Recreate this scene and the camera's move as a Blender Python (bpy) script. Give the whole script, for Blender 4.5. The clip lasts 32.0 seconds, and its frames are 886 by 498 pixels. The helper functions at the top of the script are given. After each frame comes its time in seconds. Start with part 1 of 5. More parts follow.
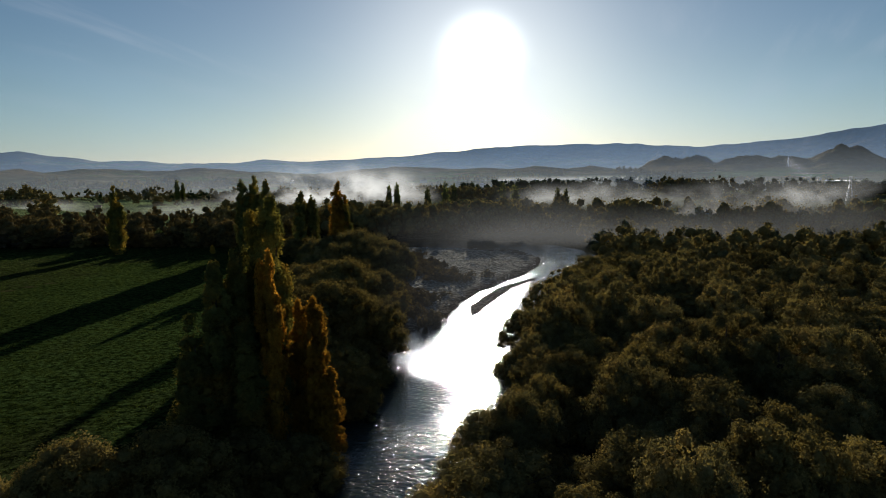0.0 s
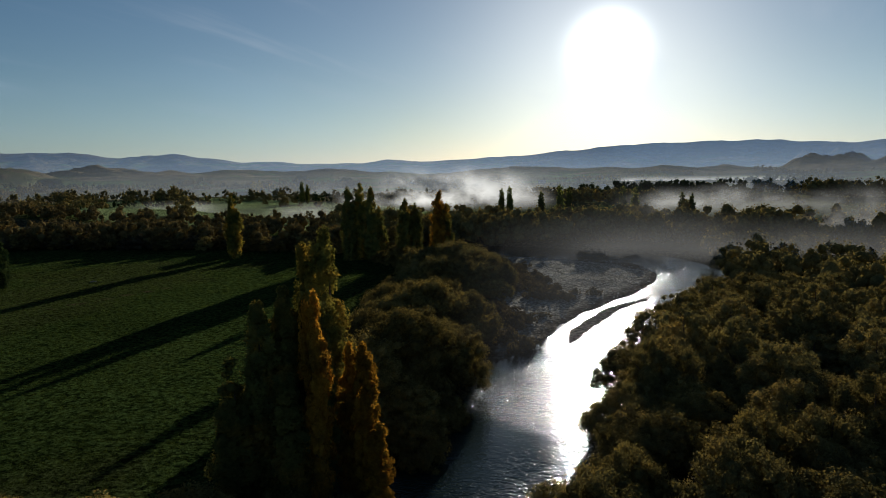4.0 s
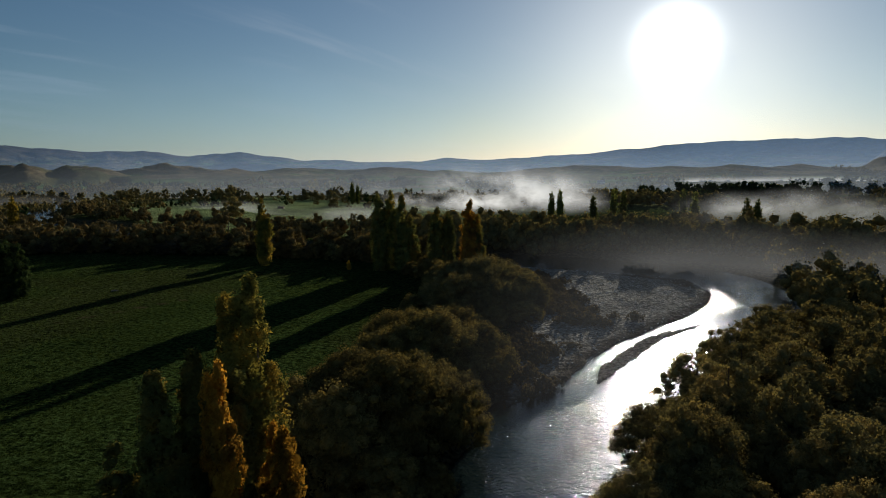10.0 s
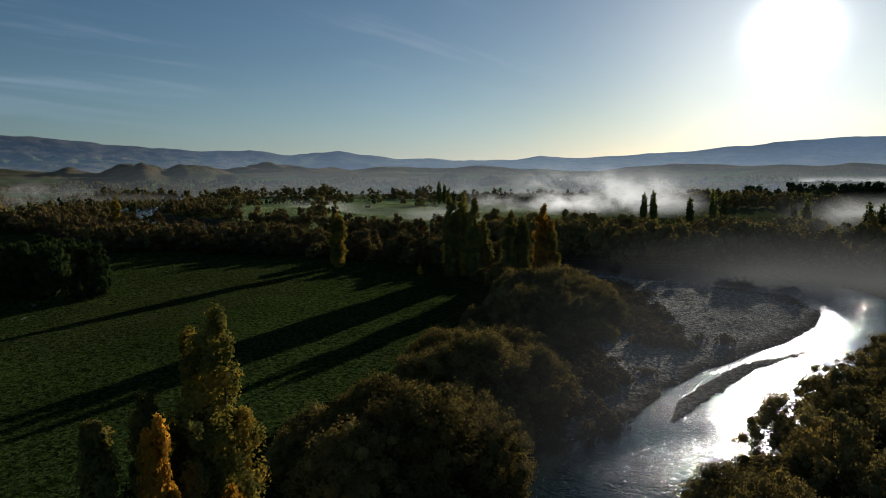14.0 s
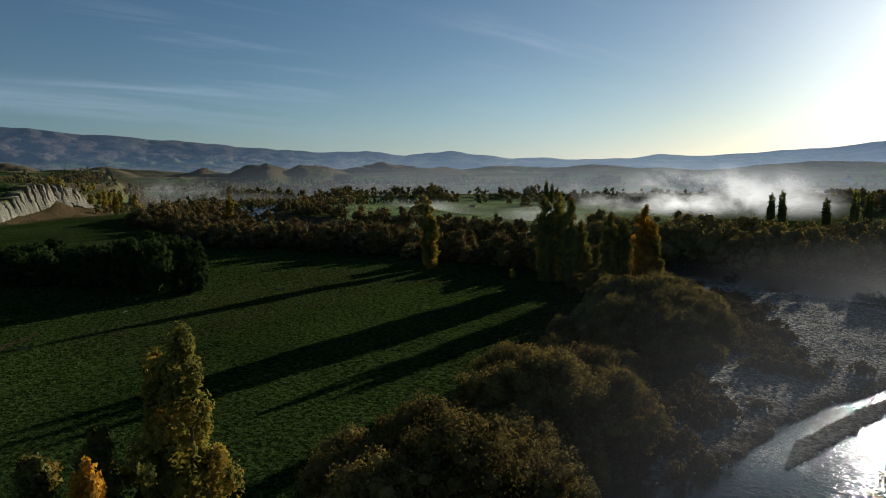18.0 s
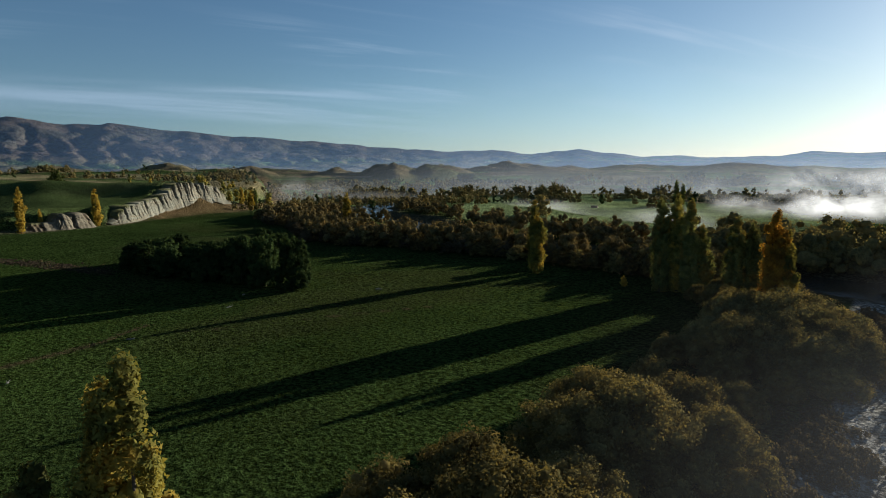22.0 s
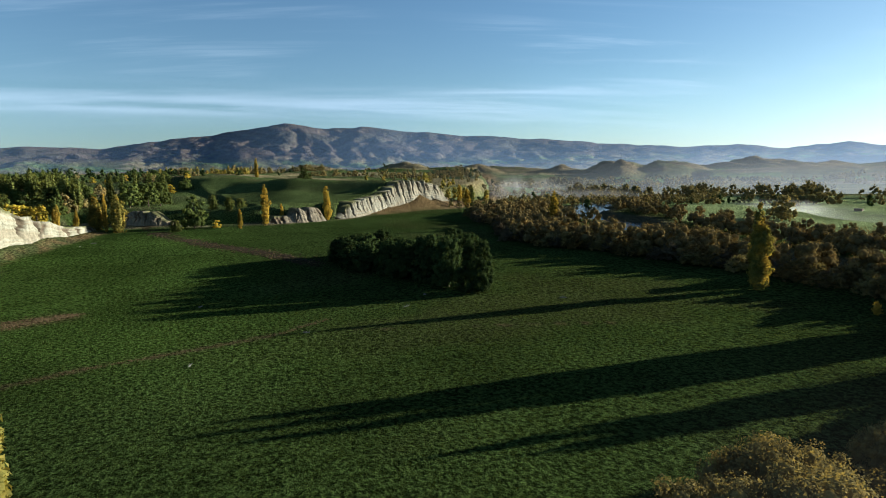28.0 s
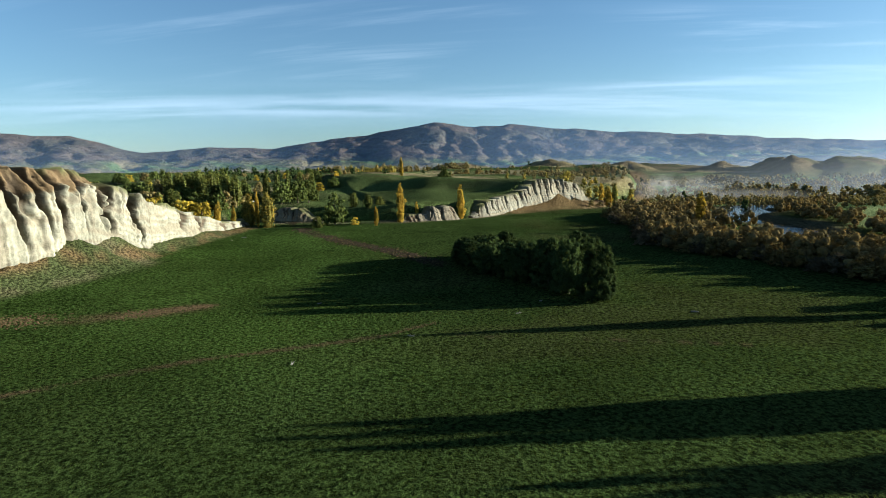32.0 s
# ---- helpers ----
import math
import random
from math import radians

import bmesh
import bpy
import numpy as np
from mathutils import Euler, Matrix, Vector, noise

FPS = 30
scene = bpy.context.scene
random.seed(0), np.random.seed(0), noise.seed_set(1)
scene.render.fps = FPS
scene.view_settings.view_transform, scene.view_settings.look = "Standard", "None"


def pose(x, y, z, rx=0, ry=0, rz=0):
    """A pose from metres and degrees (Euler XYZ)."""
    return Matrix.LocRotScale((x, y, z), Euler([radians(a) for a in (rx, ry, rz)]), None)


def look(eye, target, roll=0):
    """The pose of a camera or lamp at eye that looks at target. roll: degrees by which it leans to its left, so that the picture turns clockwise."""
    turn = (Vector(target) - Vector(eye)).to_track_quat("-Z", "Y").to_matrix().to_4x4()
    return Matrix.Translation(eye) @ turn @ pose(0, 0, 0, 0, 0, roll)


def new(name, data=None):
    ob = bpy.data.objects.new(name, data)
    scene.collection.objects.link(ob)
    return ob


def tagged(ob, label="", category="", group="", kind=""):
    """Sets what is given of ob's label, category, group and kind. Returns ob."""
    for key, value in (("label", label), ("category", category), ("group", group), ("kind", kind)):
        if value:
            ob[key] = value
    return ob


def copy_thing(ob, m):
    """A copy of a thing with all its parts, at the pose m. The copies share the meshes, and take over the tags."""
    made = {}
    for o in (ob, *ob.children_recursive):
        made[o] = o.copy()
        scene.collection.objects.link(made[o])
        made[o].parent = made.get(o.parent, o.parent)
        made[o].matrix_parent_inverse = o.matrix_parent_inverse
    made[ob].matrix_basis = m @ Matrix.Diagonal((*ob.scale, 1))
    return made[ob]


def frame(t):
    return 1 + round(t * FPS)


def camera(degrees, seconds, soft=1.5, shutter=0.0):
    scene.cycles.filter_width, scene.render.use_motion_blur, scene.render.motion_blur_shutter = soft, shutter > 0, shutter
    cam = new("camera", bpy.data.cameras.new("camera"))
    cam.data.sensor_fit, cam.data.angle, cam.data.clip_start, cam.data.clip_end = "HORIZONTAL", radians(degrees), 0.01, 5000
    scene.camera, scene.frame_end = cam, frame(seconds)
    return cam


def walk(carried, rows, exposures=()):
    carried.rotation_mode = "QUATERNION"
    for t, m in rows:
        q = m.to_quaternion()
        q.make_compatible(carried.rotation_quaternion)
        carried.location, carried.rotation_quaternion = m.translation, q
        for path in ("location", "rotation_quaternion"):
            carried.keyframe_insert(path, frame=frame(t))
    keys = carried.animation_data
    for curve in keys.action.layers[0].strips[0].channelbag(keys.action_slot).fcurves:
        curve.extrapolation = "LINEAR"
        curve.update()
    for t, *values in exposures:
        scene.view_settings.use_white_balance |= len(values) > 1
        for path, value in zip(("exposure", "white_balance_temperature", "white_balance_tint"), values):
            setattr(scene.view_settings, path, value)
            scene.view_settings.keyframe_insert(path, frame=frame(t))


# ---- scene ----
# ---- camera ----
FOV = 70.62
SUN_AZIMUTH, SUN_HEIGHT = 3.6, 10.3
HOME = (5.0, 50.0)


def view(x, y, z, yaw, pitch, roll):
    """A pose from a place, the turn to the left of +y, the tilt upwards and the roll, in degrees."""
    a, b = radians(yaw), radians(pitch)
    ahead = Vector((-math.sin(a) * math.cos(b), math.cos(a) * math.cos(b), math.sin(b)))
    return look((x, y, z), Vector((x, y, z)) + ahead * 100, roll)


cam = camera(FOV, 32.0, soft=0.4)
ROWS = [
    (0.0, 0.00, 0.00, 32.29, 0.000, -6.865, -0.493),
    (0.5, 0.71, 1.25, 32.72, 1.015, -6.858, -0.526),
    (1.0, 1.41, 2.50, 33.16, 3.810, -6.850, -0.542),
    (1.5, 2.09, 3.75, 33.61, 7.226, -6.830, -0.565),
    (2.0, 2.75, 5.03, 34.06, 8.489, -6.831, -0.614),
    (2.5, 3.44, 6.38, 34.50, 9.266, -6.823, -0.605),
    (3.0, 4.15, 7.79, 34.90, 9.865, -6.834, -0.608),
    (3.5, 4.79, 9.24, 35.28, 10.386, -6.847, -0.633),
    (5.5, 6.96, 14.96, 36.67, 13.232, -6.891, -0.690),
    (6.0, 7.55, 16.33, 36.97, 14.006, -6.887, -0.680),
    (6.5, 8.14, 17.66, 37.25, 14.519, -6.900, -0.658),
    (7.0, 8.71, 19.01, 37.51, 14.865, -6.903, -0.643),
    (7.5, 9.25, 20.44, 37.76, 15.092, -6.910, -0.654),
    (8.0, 9.74, 21.94, 38.01, 15.282, -6.928, -0.633),
    (8.5, 10.19, 23.49, 38.25, 15.409, -6.937, -0.604),
    (9.0, 10.64, 25.07, 38.47, 15.544, -6.960, -0.572),
    (9.5, 11.07, 26.67, 38.69, 15.892, -6.985, -0.496),
    (10.0, 11.51, 28.27, 38.90, 16.377, -7.000, -0.451),
    (10.5, 11.94, 29.87, 39.11, 16.887, -7.006, -0.414),
    (11.0, 12.36, 31.51, 39.30, 17.521, -7.021, -0.378),
    (11.5, 12.77, 33.20, 39.49, 18.885, -7.030, -0.394),
    (12.0, 13.17, 34.89, 39.67, 20.040, -7.027, -0.379),
    (12.5, 13.58, 36.58, 39.83, 21.074, -7.040, -0.379),
    (13.0, 14.02, 38.25, 39.96, 22.575, -7.070, -0.398),
    (13.5, 14.40, 39.92, 40.06, 24.054, -7.086, -0.419),
    (14.0, 14.71, 41.60, 40.11, 24.906, -7.096, -0.409),
    (14.5, 14.93, 43.28, 40.10, 25.624, -7.089, -0.438),
    (16.5, 15.55, 49.72, 39.77, 31.667, -7.045, -0.456),
    (17.0, 15.66, 51.30, 39.72, 32.652, -7.053, -0.572),
    (17.5, 15.76, 52.89, 39.69, 33.570, -7.050, -0.600),
    (18.0, 15.83, 54.44, 39.69, 35.138, -7.047, -0.652),
    (18.5, 15.89, 56.02, 39.69, 37.228, -7.045, -0.642),
    (19.0, 15.92, 57.60, 39.70, 38.639, -7.029, -0.601),
    (19.5, 15.95, 59.18, 39.73, 39.715, -7.015, -0.584),
    (20.0, 16.01, 60.74, 39.75, 40.700, -7.008, -0.550),
    (20.5, 16.09, 62.30, 39.78, 42.047, -7.015, -0.571),
    (21.0, 16.09, 63.85, 39.81, 43.663, -7.017, -0.601),
    (21.5, 16.03, 65.40, 39.84, 45.430, -7.014, -0.628),
    (22.0, 15.95, 66.99, 39.84, 46.642, -7.025, -0.663),
    (22.5, 15.82, 68.60, 39.84, 47.798, -7.024, -0.677),
    (23.0, 15.62, 70.20, 39.83, 49.501, -7.020, -0.722),
    (23.5, 15.39, 71.80, 39.83, 51.208, -7.005, -0.747),
    (24.0, 15.16, 73.43, 39.82, 52.941, -7.006, -0.792),
    (24.5, 14.89, 75.06, 39.80, 54.442, -6.995, -0.785),
    (25.0, 14.55, 76.65, 39.79, 55.772, -6.997, -0.790),
    (25.5, 14.12, 78.26, 39.81, 57.262, -6.975, -0.750),
    (27.5, 12.14, 84.65, 39.96, 65.272, -6.961, -0.755),
    (28.0, 11.64, 86.21, 40.00, 67.299, -6.987, -0.899),
    (28.5, 11.15, 87.72, 40.06, 69.024, -6.990, -0.970),
    (29.0, 10.64, 89.19, 40.13, 70.794, -6.996, -0.976),
    (29.5, 10.14, 90.62, 40.21, 72.503, -6.995, -0.955),
    (30.0, 9.64, 92.00, 40.31, 74.014, -6.991, -0.967),
    (30.5, 9.11, 93.35, 40.42, 75.814, -6.986, -0.959),
    (31.0, 8.55, 94.69, 40.54, 77.786, -6.993, -0.978),
    (31.5, 7.95, 96.03, 40.66, 79.417, -7.002, -0.958),
    (32.0, 7.35, 97.37, 40.78, 80.685, -7.007, -0.975),
]
walk(cam, [(t, view(*row)) for t, *row in ROWS], exposures=[(0.0, 0.45, 5900, 9), (9.0, 0.32, 5900, 9), (13.0, 0.32, 5880, 9), (17.0, 0.5, 5850, 9), (20.0, 0.8, 5800, 9), (25.0, 1.42, 5840, 8), (32.0, 1.96, 5750, 6)])

# ---- sky, sun ----
sun_dir = Vector((math.sin(radians(SUN_AZIMUTH)) * math.cos(radians(SUN_HEIGHT)),
                  math.cos(radians(SUN_AZIMUTH)) * math.cos(radians(SUN_HEIGHT)),
                  math.sin(radians(SUN_HEIGHT))))
world = bpy.data.worlds.new("sky")
scene.world = world
world.use_nodes = True


class Nodes:
    """Short hand for building node trees."""

    def __init__(self, tree):
        self.tree = tree
        tree.nodes.clear()

    def add(self, kind, inputs=None, **settings):
        node = self.tree.nodes.new(kind)
        s = settings
        if "operation" in s:
            node.operation = s["operation"]
        if "use_clamp" in s:
            node.use_clamp = s["use_clamp"]
        if "data_type" in s:
            node.data_type = s["data_type"]
        if "blend_type" in s:
            node.blend_type = s["blend_type"]
        if "interpolation_type" in s:
            node.interpolation_type = s["interpolation_type"]
        if "sky_type" in s:
            node.sky_type = s["sky_type"]
        if "sun_disc" in s:
            node.sun_disc = s["sun_disc"]
        if "sun_elevation" in s:
            node.sun_elevation = s["sun_elevation"]
        if "sun_rotation" in s:
            node.sun_rotation = s["sun_rotation"]
        if "altitude" in s:
            node.altitude = s["altitude"]
        if "air_density" in s:
            node.air_density = s["air_density"]
        if "dust_density" in s:
            node.dust_density = s["dust_density"]
        if "ozone_density" in s:
            node.ozone_density = s["ozone_density"]
        if "layer_name" in s:
            node.layer_name = s["layer_name"]
        for key, value in (inputs or {}).items():
            self.put(node.inputs[key], value)
        return node

    def put(self, socket, value):
        if isinstance(value, bpy.types.NodeSocket):
            self.tree.links.new(value, socket)
        else:
            socket.default_value = value

    def math(self, op, a, b=0.0, c=0.0, clamp=False):
        node = self.add("ShaderNodeMath", operation=op, use_clamp=clamp)
        for n, v in enumerate((a, b, c)):
            self.put(node.inputs[n], v)
        return node.outputs[0]

    def vec(self, op, a, b=(0, 0, 0), out=0):
        node = self.add("ShaderNodeVectorMath", operation=op)
        self.put(node.inputs[0], a)
        self.put(node.inputs[1], b)
        return node.outputs[out]

    def mix(self, fac, a, b, blend="MIX"):
        node = self.add("ShaderNodeMix", data_type="RGBA", blend_type=blend)
        self.put(node.inputs[0], fac)
        self.put(node.inputs[6], a)
        self.put(node.inputs[7], b)
        return node.outputs[2]

    def ramp(self, fac, lo, hi, to_lo=0.0, to_hi=1.0):
        node = self.add("ShaderNodeMapRange", {0: fac, 1: lo, 2: hi, 3: to_lo, 4: to_hi}, interpolation_type="SMOOTHSTEP")
        return node.outputs[0]

    def noise(self, vector, scale, detail=4.0, rough=0.55, distortion=0.0):
        return self.add("ShaderNodeTexNoise", {"Vector": vector, "Scale": scale, "Detail": detail, "Roughness": rough,
                                               "Distortion": distortion}).outputs[0]


n = Nodes(world.node_tree)
way = n.add("ShaderNodeTexCoord").outputs["Generated"]
sky = n.add("ShaderNodeTexSky", sky_type="NISHITA", sun_disc=False, sun_elevation=radians(SUN_HEIGHT),
            sun_rotation=radians(SUN_AZIMUTH), altitude=200.0, air_density=1.0, dust_density=0.25, ozone_density=2.2)
SKY = 0.044
# thin high cloud, drawn out in streaks, on a plane overhead
xyz = n.add("ShaderNodeSeparateXYZ", {0: way})
up = n.math("MAXIMUM", xyz.outputs[2], 0.02)
flat = n.add("ShaderNodeCombineXYZ", {0: n.math("DIVIDE", xyz.outputs[0], n.math("ADD", up, 0.12)),
                                      1: n.math("DIVIDE", xyz.outputs[1], n.math("ADD", up, 0.12)), 2: 0.0}).outputs[0]
drift = (math.sin(radians(20)), math.cos(radians(20)))
turned = n.add("ShaderNodeCombineXYZ", {0: n.math("MULTIPLY", n.vec("DOT_PRODUCT", flat, (*drift, 0), 1), 0.32),
                                        1: n.math("MULTIPLY", n.vec("DOT_PRODUCT", flat, (drift[1], -drift[0], 0), 1), 2.1), 2: 0.0}).outputs[0]
streak = n.noise(turned, 1.6, 6.0, 0.6, 0.35)
patch = n.noise(flat, 0.8, 2.0)
wisps = n.math("MULTIPLY", n.ramp(streak, 0.47, 0.8), n.ramp(patch, 0.4, 0.62))
wisps = n.math("MULTIPLY", wisps, n.ramp(xyz.outputs[2], 0.06, 0.13))
# a long bank of thin cloud low over the mountains
turn_deg = n.math("MULTIPLY", n.math("ARCTAN2", xyz.outputs[0], xyz.outputs[1]), 57.3)
rise_deg = n.math("MULTIPLY", n.math("ARCSINE", xyz.outputs[2]), 57.3)
from_mid = n.math("ADD", turn_deg, 85.0)
sag = n.math("SUBTRACT", 6.0, n.math("MULTIPLY", n.math("MULTIPLY", from_mid, from_mid), 0.0012))
off_bank = n.math("DIVIDE", n.math("SUBTRACT", rise_deg, sag), 1.15)
bank_shape = n.math("POWER", 2.718, n.math("MULTIPLY", n.math("MULTIPLY", off_bank, off_bank), -1.0))
long_way = n.add("ShaderNodeCombineXYZ", {0: n.math("MULTIPLY", turn_deg, 0.05), 1: n.math("MULTIPLY", n.math("SUBTRACT", rise_deg, sag), 1.1), 2: 3.0}).outputs[0]
bank_cloud = n.math("MULTIPLY", bank_shape, n.ramp(n.noise(long_way, 1.0, 6.0, 0.6, 0.3), 0.32, 0.68))
bank_cloud = n.math("MULTIPLY", bank_cloud, n.math("MULTIPLY", n.ramp(turn_deg, -62.0, -40.0, 1.0, 0.0), n.ramp(turn_deg, -120.0, -105.0, 0.3, 1.0)))
cloud = n.math("MINIMUM", n.math("ADD", n.math("MULTIPLY", wisps, n.ramp(turn_deg, -80.0, -45.0, 0.5, 1.0)), n.math("MULTIPLY", bank_cloud, 0.95)), 1.0)
# the bright veil round the sun
near = n.math("MAXIMUM", n.vec("DOT_PRODUCT", n.vec("NORMALIZE", way), tuple(sun_dir), 1), 0.0)
veil = n.math("ADD", n.math("MULTIPLY", n.math("POWER", near, 1500.0), 5.0),
              n.math("ADD", n.math("MULTIPLY", n.math("POWER", near, 70.0), 0.34), n.math("MULTIPLY", n.math("POWER", near, 12.0), 0.07)))
cool = n.mix(n.math("MULTIPLY", n.ramp(xyz.outputs[2], 0.0, 0.2, 1.0, 0.0), n.ramp(near, 0.1, 0.7, 1.0, 0.0)), (1, 1, 1, 1), (0.92, 0.97, 1.06, 1))
cool = n.mix(1.0, cool, n.mix(n.ramp(near, 0.5, 0.93, 1.0, 0.0), (1, 1, 1, 1), (0.86, 0.93, 0.98, 1)), "MULTIPLY")
sky_colour = n.mix(1.0, n.mix(n.math("MULTIPLY", cloud, 0.4), sky.outputs[0], (7.5, 8.0, 8.6, 1)), cool, "MULTIPLY")
sky_light = n.add("ShaderNodeBackground", {"Color": sky_colour, "Strength": SKY})
glow = n.add("ShaderNodeBackground", {"Color": (1.0, 0.95, 0.86, 1), "Strength": n.math("MULTIPLY", veil, 0.63)})
low_air = n.add("ShaderNodeBackground", {"Color": (0.55, 0.78, 1.0, 1), "Strength": n.math("MULTIPLY", n.math("POWER", near, 3.0), n.ramp(xyz.outputs[2], 0.0, 0.3, 0.06, 0.0))})
both = n.add("ShaderNodeAddShader", {0: n.add("ShaderNodeAddShader", {0: sky_light.outputs[0], 1: glow.outputs[0]}).outputs[0], 1: low_air.outputs[0]})
n.add("ShaderNodeOutputWorld", {0: both.outputs[0]})

sun = new("sun", bpy.data.lights.new("sun", "SUN"))
sun.data.energy, sun.data.angle, sun.data.color = 5.0, radians(0.55), (1.0, 0.9, 0.75)
sun.matrix_world = look(sun_dir * 100, (0, 0, 0))

# ---- materials ----


def material(name):
    m = bpy.data.materials.new(name)
    m.use_nodes = True
    return m, Nodes(m.node_tree)


def cover_material(name, scales, bump, rough=0.95, dark=0.55, strength=0.6, folds=0.0, crisp=0.2):
    """Ground or rock whose colour lies in the mesh; noise of three sizes varies it and gives relief."""
    m, n = material(name)
    place = n.add("ShaderNodeNewGeometry").outputs["Position"]
    base = n.add("ShaderNodeVertexColor", layer_name="cover").outputs[0]
    big, mid, fine = (n.noise(place, s, 5.0, 0.6) for s in scales)
    # colour falls with the relief's own noise, so hollows are painted darker
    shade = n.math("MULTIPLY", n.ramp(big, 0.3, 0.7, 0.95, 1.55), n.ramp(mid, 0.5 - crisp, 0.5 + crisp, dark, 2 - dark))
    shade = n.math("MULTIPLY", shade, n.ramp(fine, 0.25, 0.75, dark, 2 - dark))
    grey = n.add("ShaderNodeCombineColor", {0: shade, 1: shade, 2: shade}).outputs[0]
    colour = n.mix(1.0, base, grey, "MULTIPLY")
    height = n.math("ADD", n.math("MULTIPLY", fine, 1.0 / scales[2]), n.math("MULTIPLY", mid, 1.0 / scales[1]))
    if folds:
        away = n.ramp(n.vec("LENGTH", place, out=1), 1300.0, 2600.0)
        spur = n.math("ABSOLUTE", n.math("SUBTRACT", n.noise(place, 0.009, 6.0, 0.6), 0.5))
        height = n.math("ADD", height, n.math("MULTIPLY", n.math("MULTIPLY", away, folds), spur))
    relief = n.add("ShaderNodeBump", {"Strength": strength, "Distance": bump, "Height": height})
    b = n.add("ShaderNodeBsdfPrincipled", {"Base Color": colour, "Roughness": rough, "Normal": relief.outputs[0]})
    b.inputs["Specular IOR Level"].default_value = 0.0
    n.add("ShaderNodeOutputMaterial", {0: b.outputs[0]})
    return m


def leaf_material(name, one, two, glow=0.4, odd=None):
    """Leaves: two colours mixed leaf by leaf and tree by tree, a share of the light passing through."""
    m, n = material(name)
    r = n.add("ShaderNodeNewGeometry").outputs["Random Per Island"]
    tree = n.add("ShaderNodeObjectInfo").outputs["Random"]
    place = n.add("ShaderNodeNewGeometry").outputs["Position"]
    clump = n.noise(place, 0.35, 3.0)
    colour = n.mix(n.math("ADD", n.math("MULTIPLY", r, 0.25), n.math("MULTIPLY", n.ramp(clump, 0.3, 0.7), 0.75)), (*one, 1), (*two, 1))
    if odd:
        colour = n.mix(n.math("MULTIPLY", n.ramp(n.noise(place, 0.22, 2.0), 0.5, 0.66), n.math("ADD", 0.45, n.math("MULTIPLY", r, 0.4))), colour, (*odd, 1))
    sprig = n.noise(place, 2.2, 4.0, 0.65)
    value = n.math("MULTIPLY", n.math("ADD", 0.92, n.math("MULTIPLY", tree, 0.7)), n.ramp(sprig, 0.3, 0.7, 0.95, 1.5))
    relief = n.add("ShaderNodeBump", {"Strength": 0.4, "Distance": 0.3, "Height": sprig}).outputs[0]
    colour = n.mix(1.0, colour, n.add("ShaderNodeCombineColor", {0: value, 1: value, 2: value}).outputs[0], "MULTIPLY")
    face = n.add("ShaderNodeBsdfDiffuse", {"Color": colour, "Roughness": 0.6, "Normal": relief})
    back = n.add("ShaderNodeBsdfTranslucent", {"Color": n.mix(1.0, colour, (1.15, 1.02, 0.62, 1), "MULTIPLY"), "Normal": relief})
    mixed = n.add("ShaderNodeMixShader", {0: glow + 0.1, 1: face.outputs[0], 2: back.outputs[0]})
    n.add("ShaderNodeOutputMaterial", {0: mixed.outputs[0]})
    return m


def plain_material(name, colour, rough=0.8, metal=0.0, scale=2.0, spread=0.3):
    m, n = material(name)
    place = n.add("ShaderNodeTexCoord").outputs["Object"]
    v = n.ramp(n.noise(place, scale, 5.0), 0.25, 0.75, 1 - spread, 1 + spread)
    c = n.mix(1.0, (*colour, 1), n.add("ShaderNodeCombineColor", {0: v, 1: v, 2: v}).outputs[0], "MULTIPLY")
    relief = n.add("ShaderNodeBump", {"Strength": 0.4, "Distance": 0.1 / scale, "Height": n.noise(place, scale * 4, 4.0)})
    b = n.add("ShaderNodeBsdfPrincipled", {"Base Color": c, "Roughness": rough, "Metallic": metal, "Normal": relief.outputs[0], "Specular IOR Level": 0.05 if rough > 0.8 else 0.5})
    n.add("ShaderNodeOutputMaterial", {0: b.outputs[0]})
    return m


def water_material():
    m, n = material("river water")
    place = n.add("ShaderNodeNewGeometry").outputs["Position"]
    drawn = n.add("ShaderNodeMapping", {"Vector": place, "Rotation": (0, 0, radians(-20)), "Scale": (0.7, 1.0, 1.0)}).outputs[0]
    ripple = n.math("ADD", n.noise(drawn, 2.0, 2.0, 0.5, 0.8), n.math("MULTIPLY", n.noise(drawn, 0.7, 2.0, 0.5, 0.8), 0.9))
    calm = n.ramp(n.noise(place, 0.06, 4.0), 0.35, 0.6, 0.35, 1.0)
    relief = n.add("ShaderNodeBump", {"Strength": calm, "Distance": 0.19, "Height": ripple})
    b = n.add("ShaderNodeBsdfPrincipled", {"Base Color": (0.012, 0.02, 0.018, 1), "Roughness": 0.08, "IOR": 1.33, "Normal": relief.outputs[0]})
    n.add("ShaderNodeOutputMaterial", {0: b.outputs[0]})
    return m


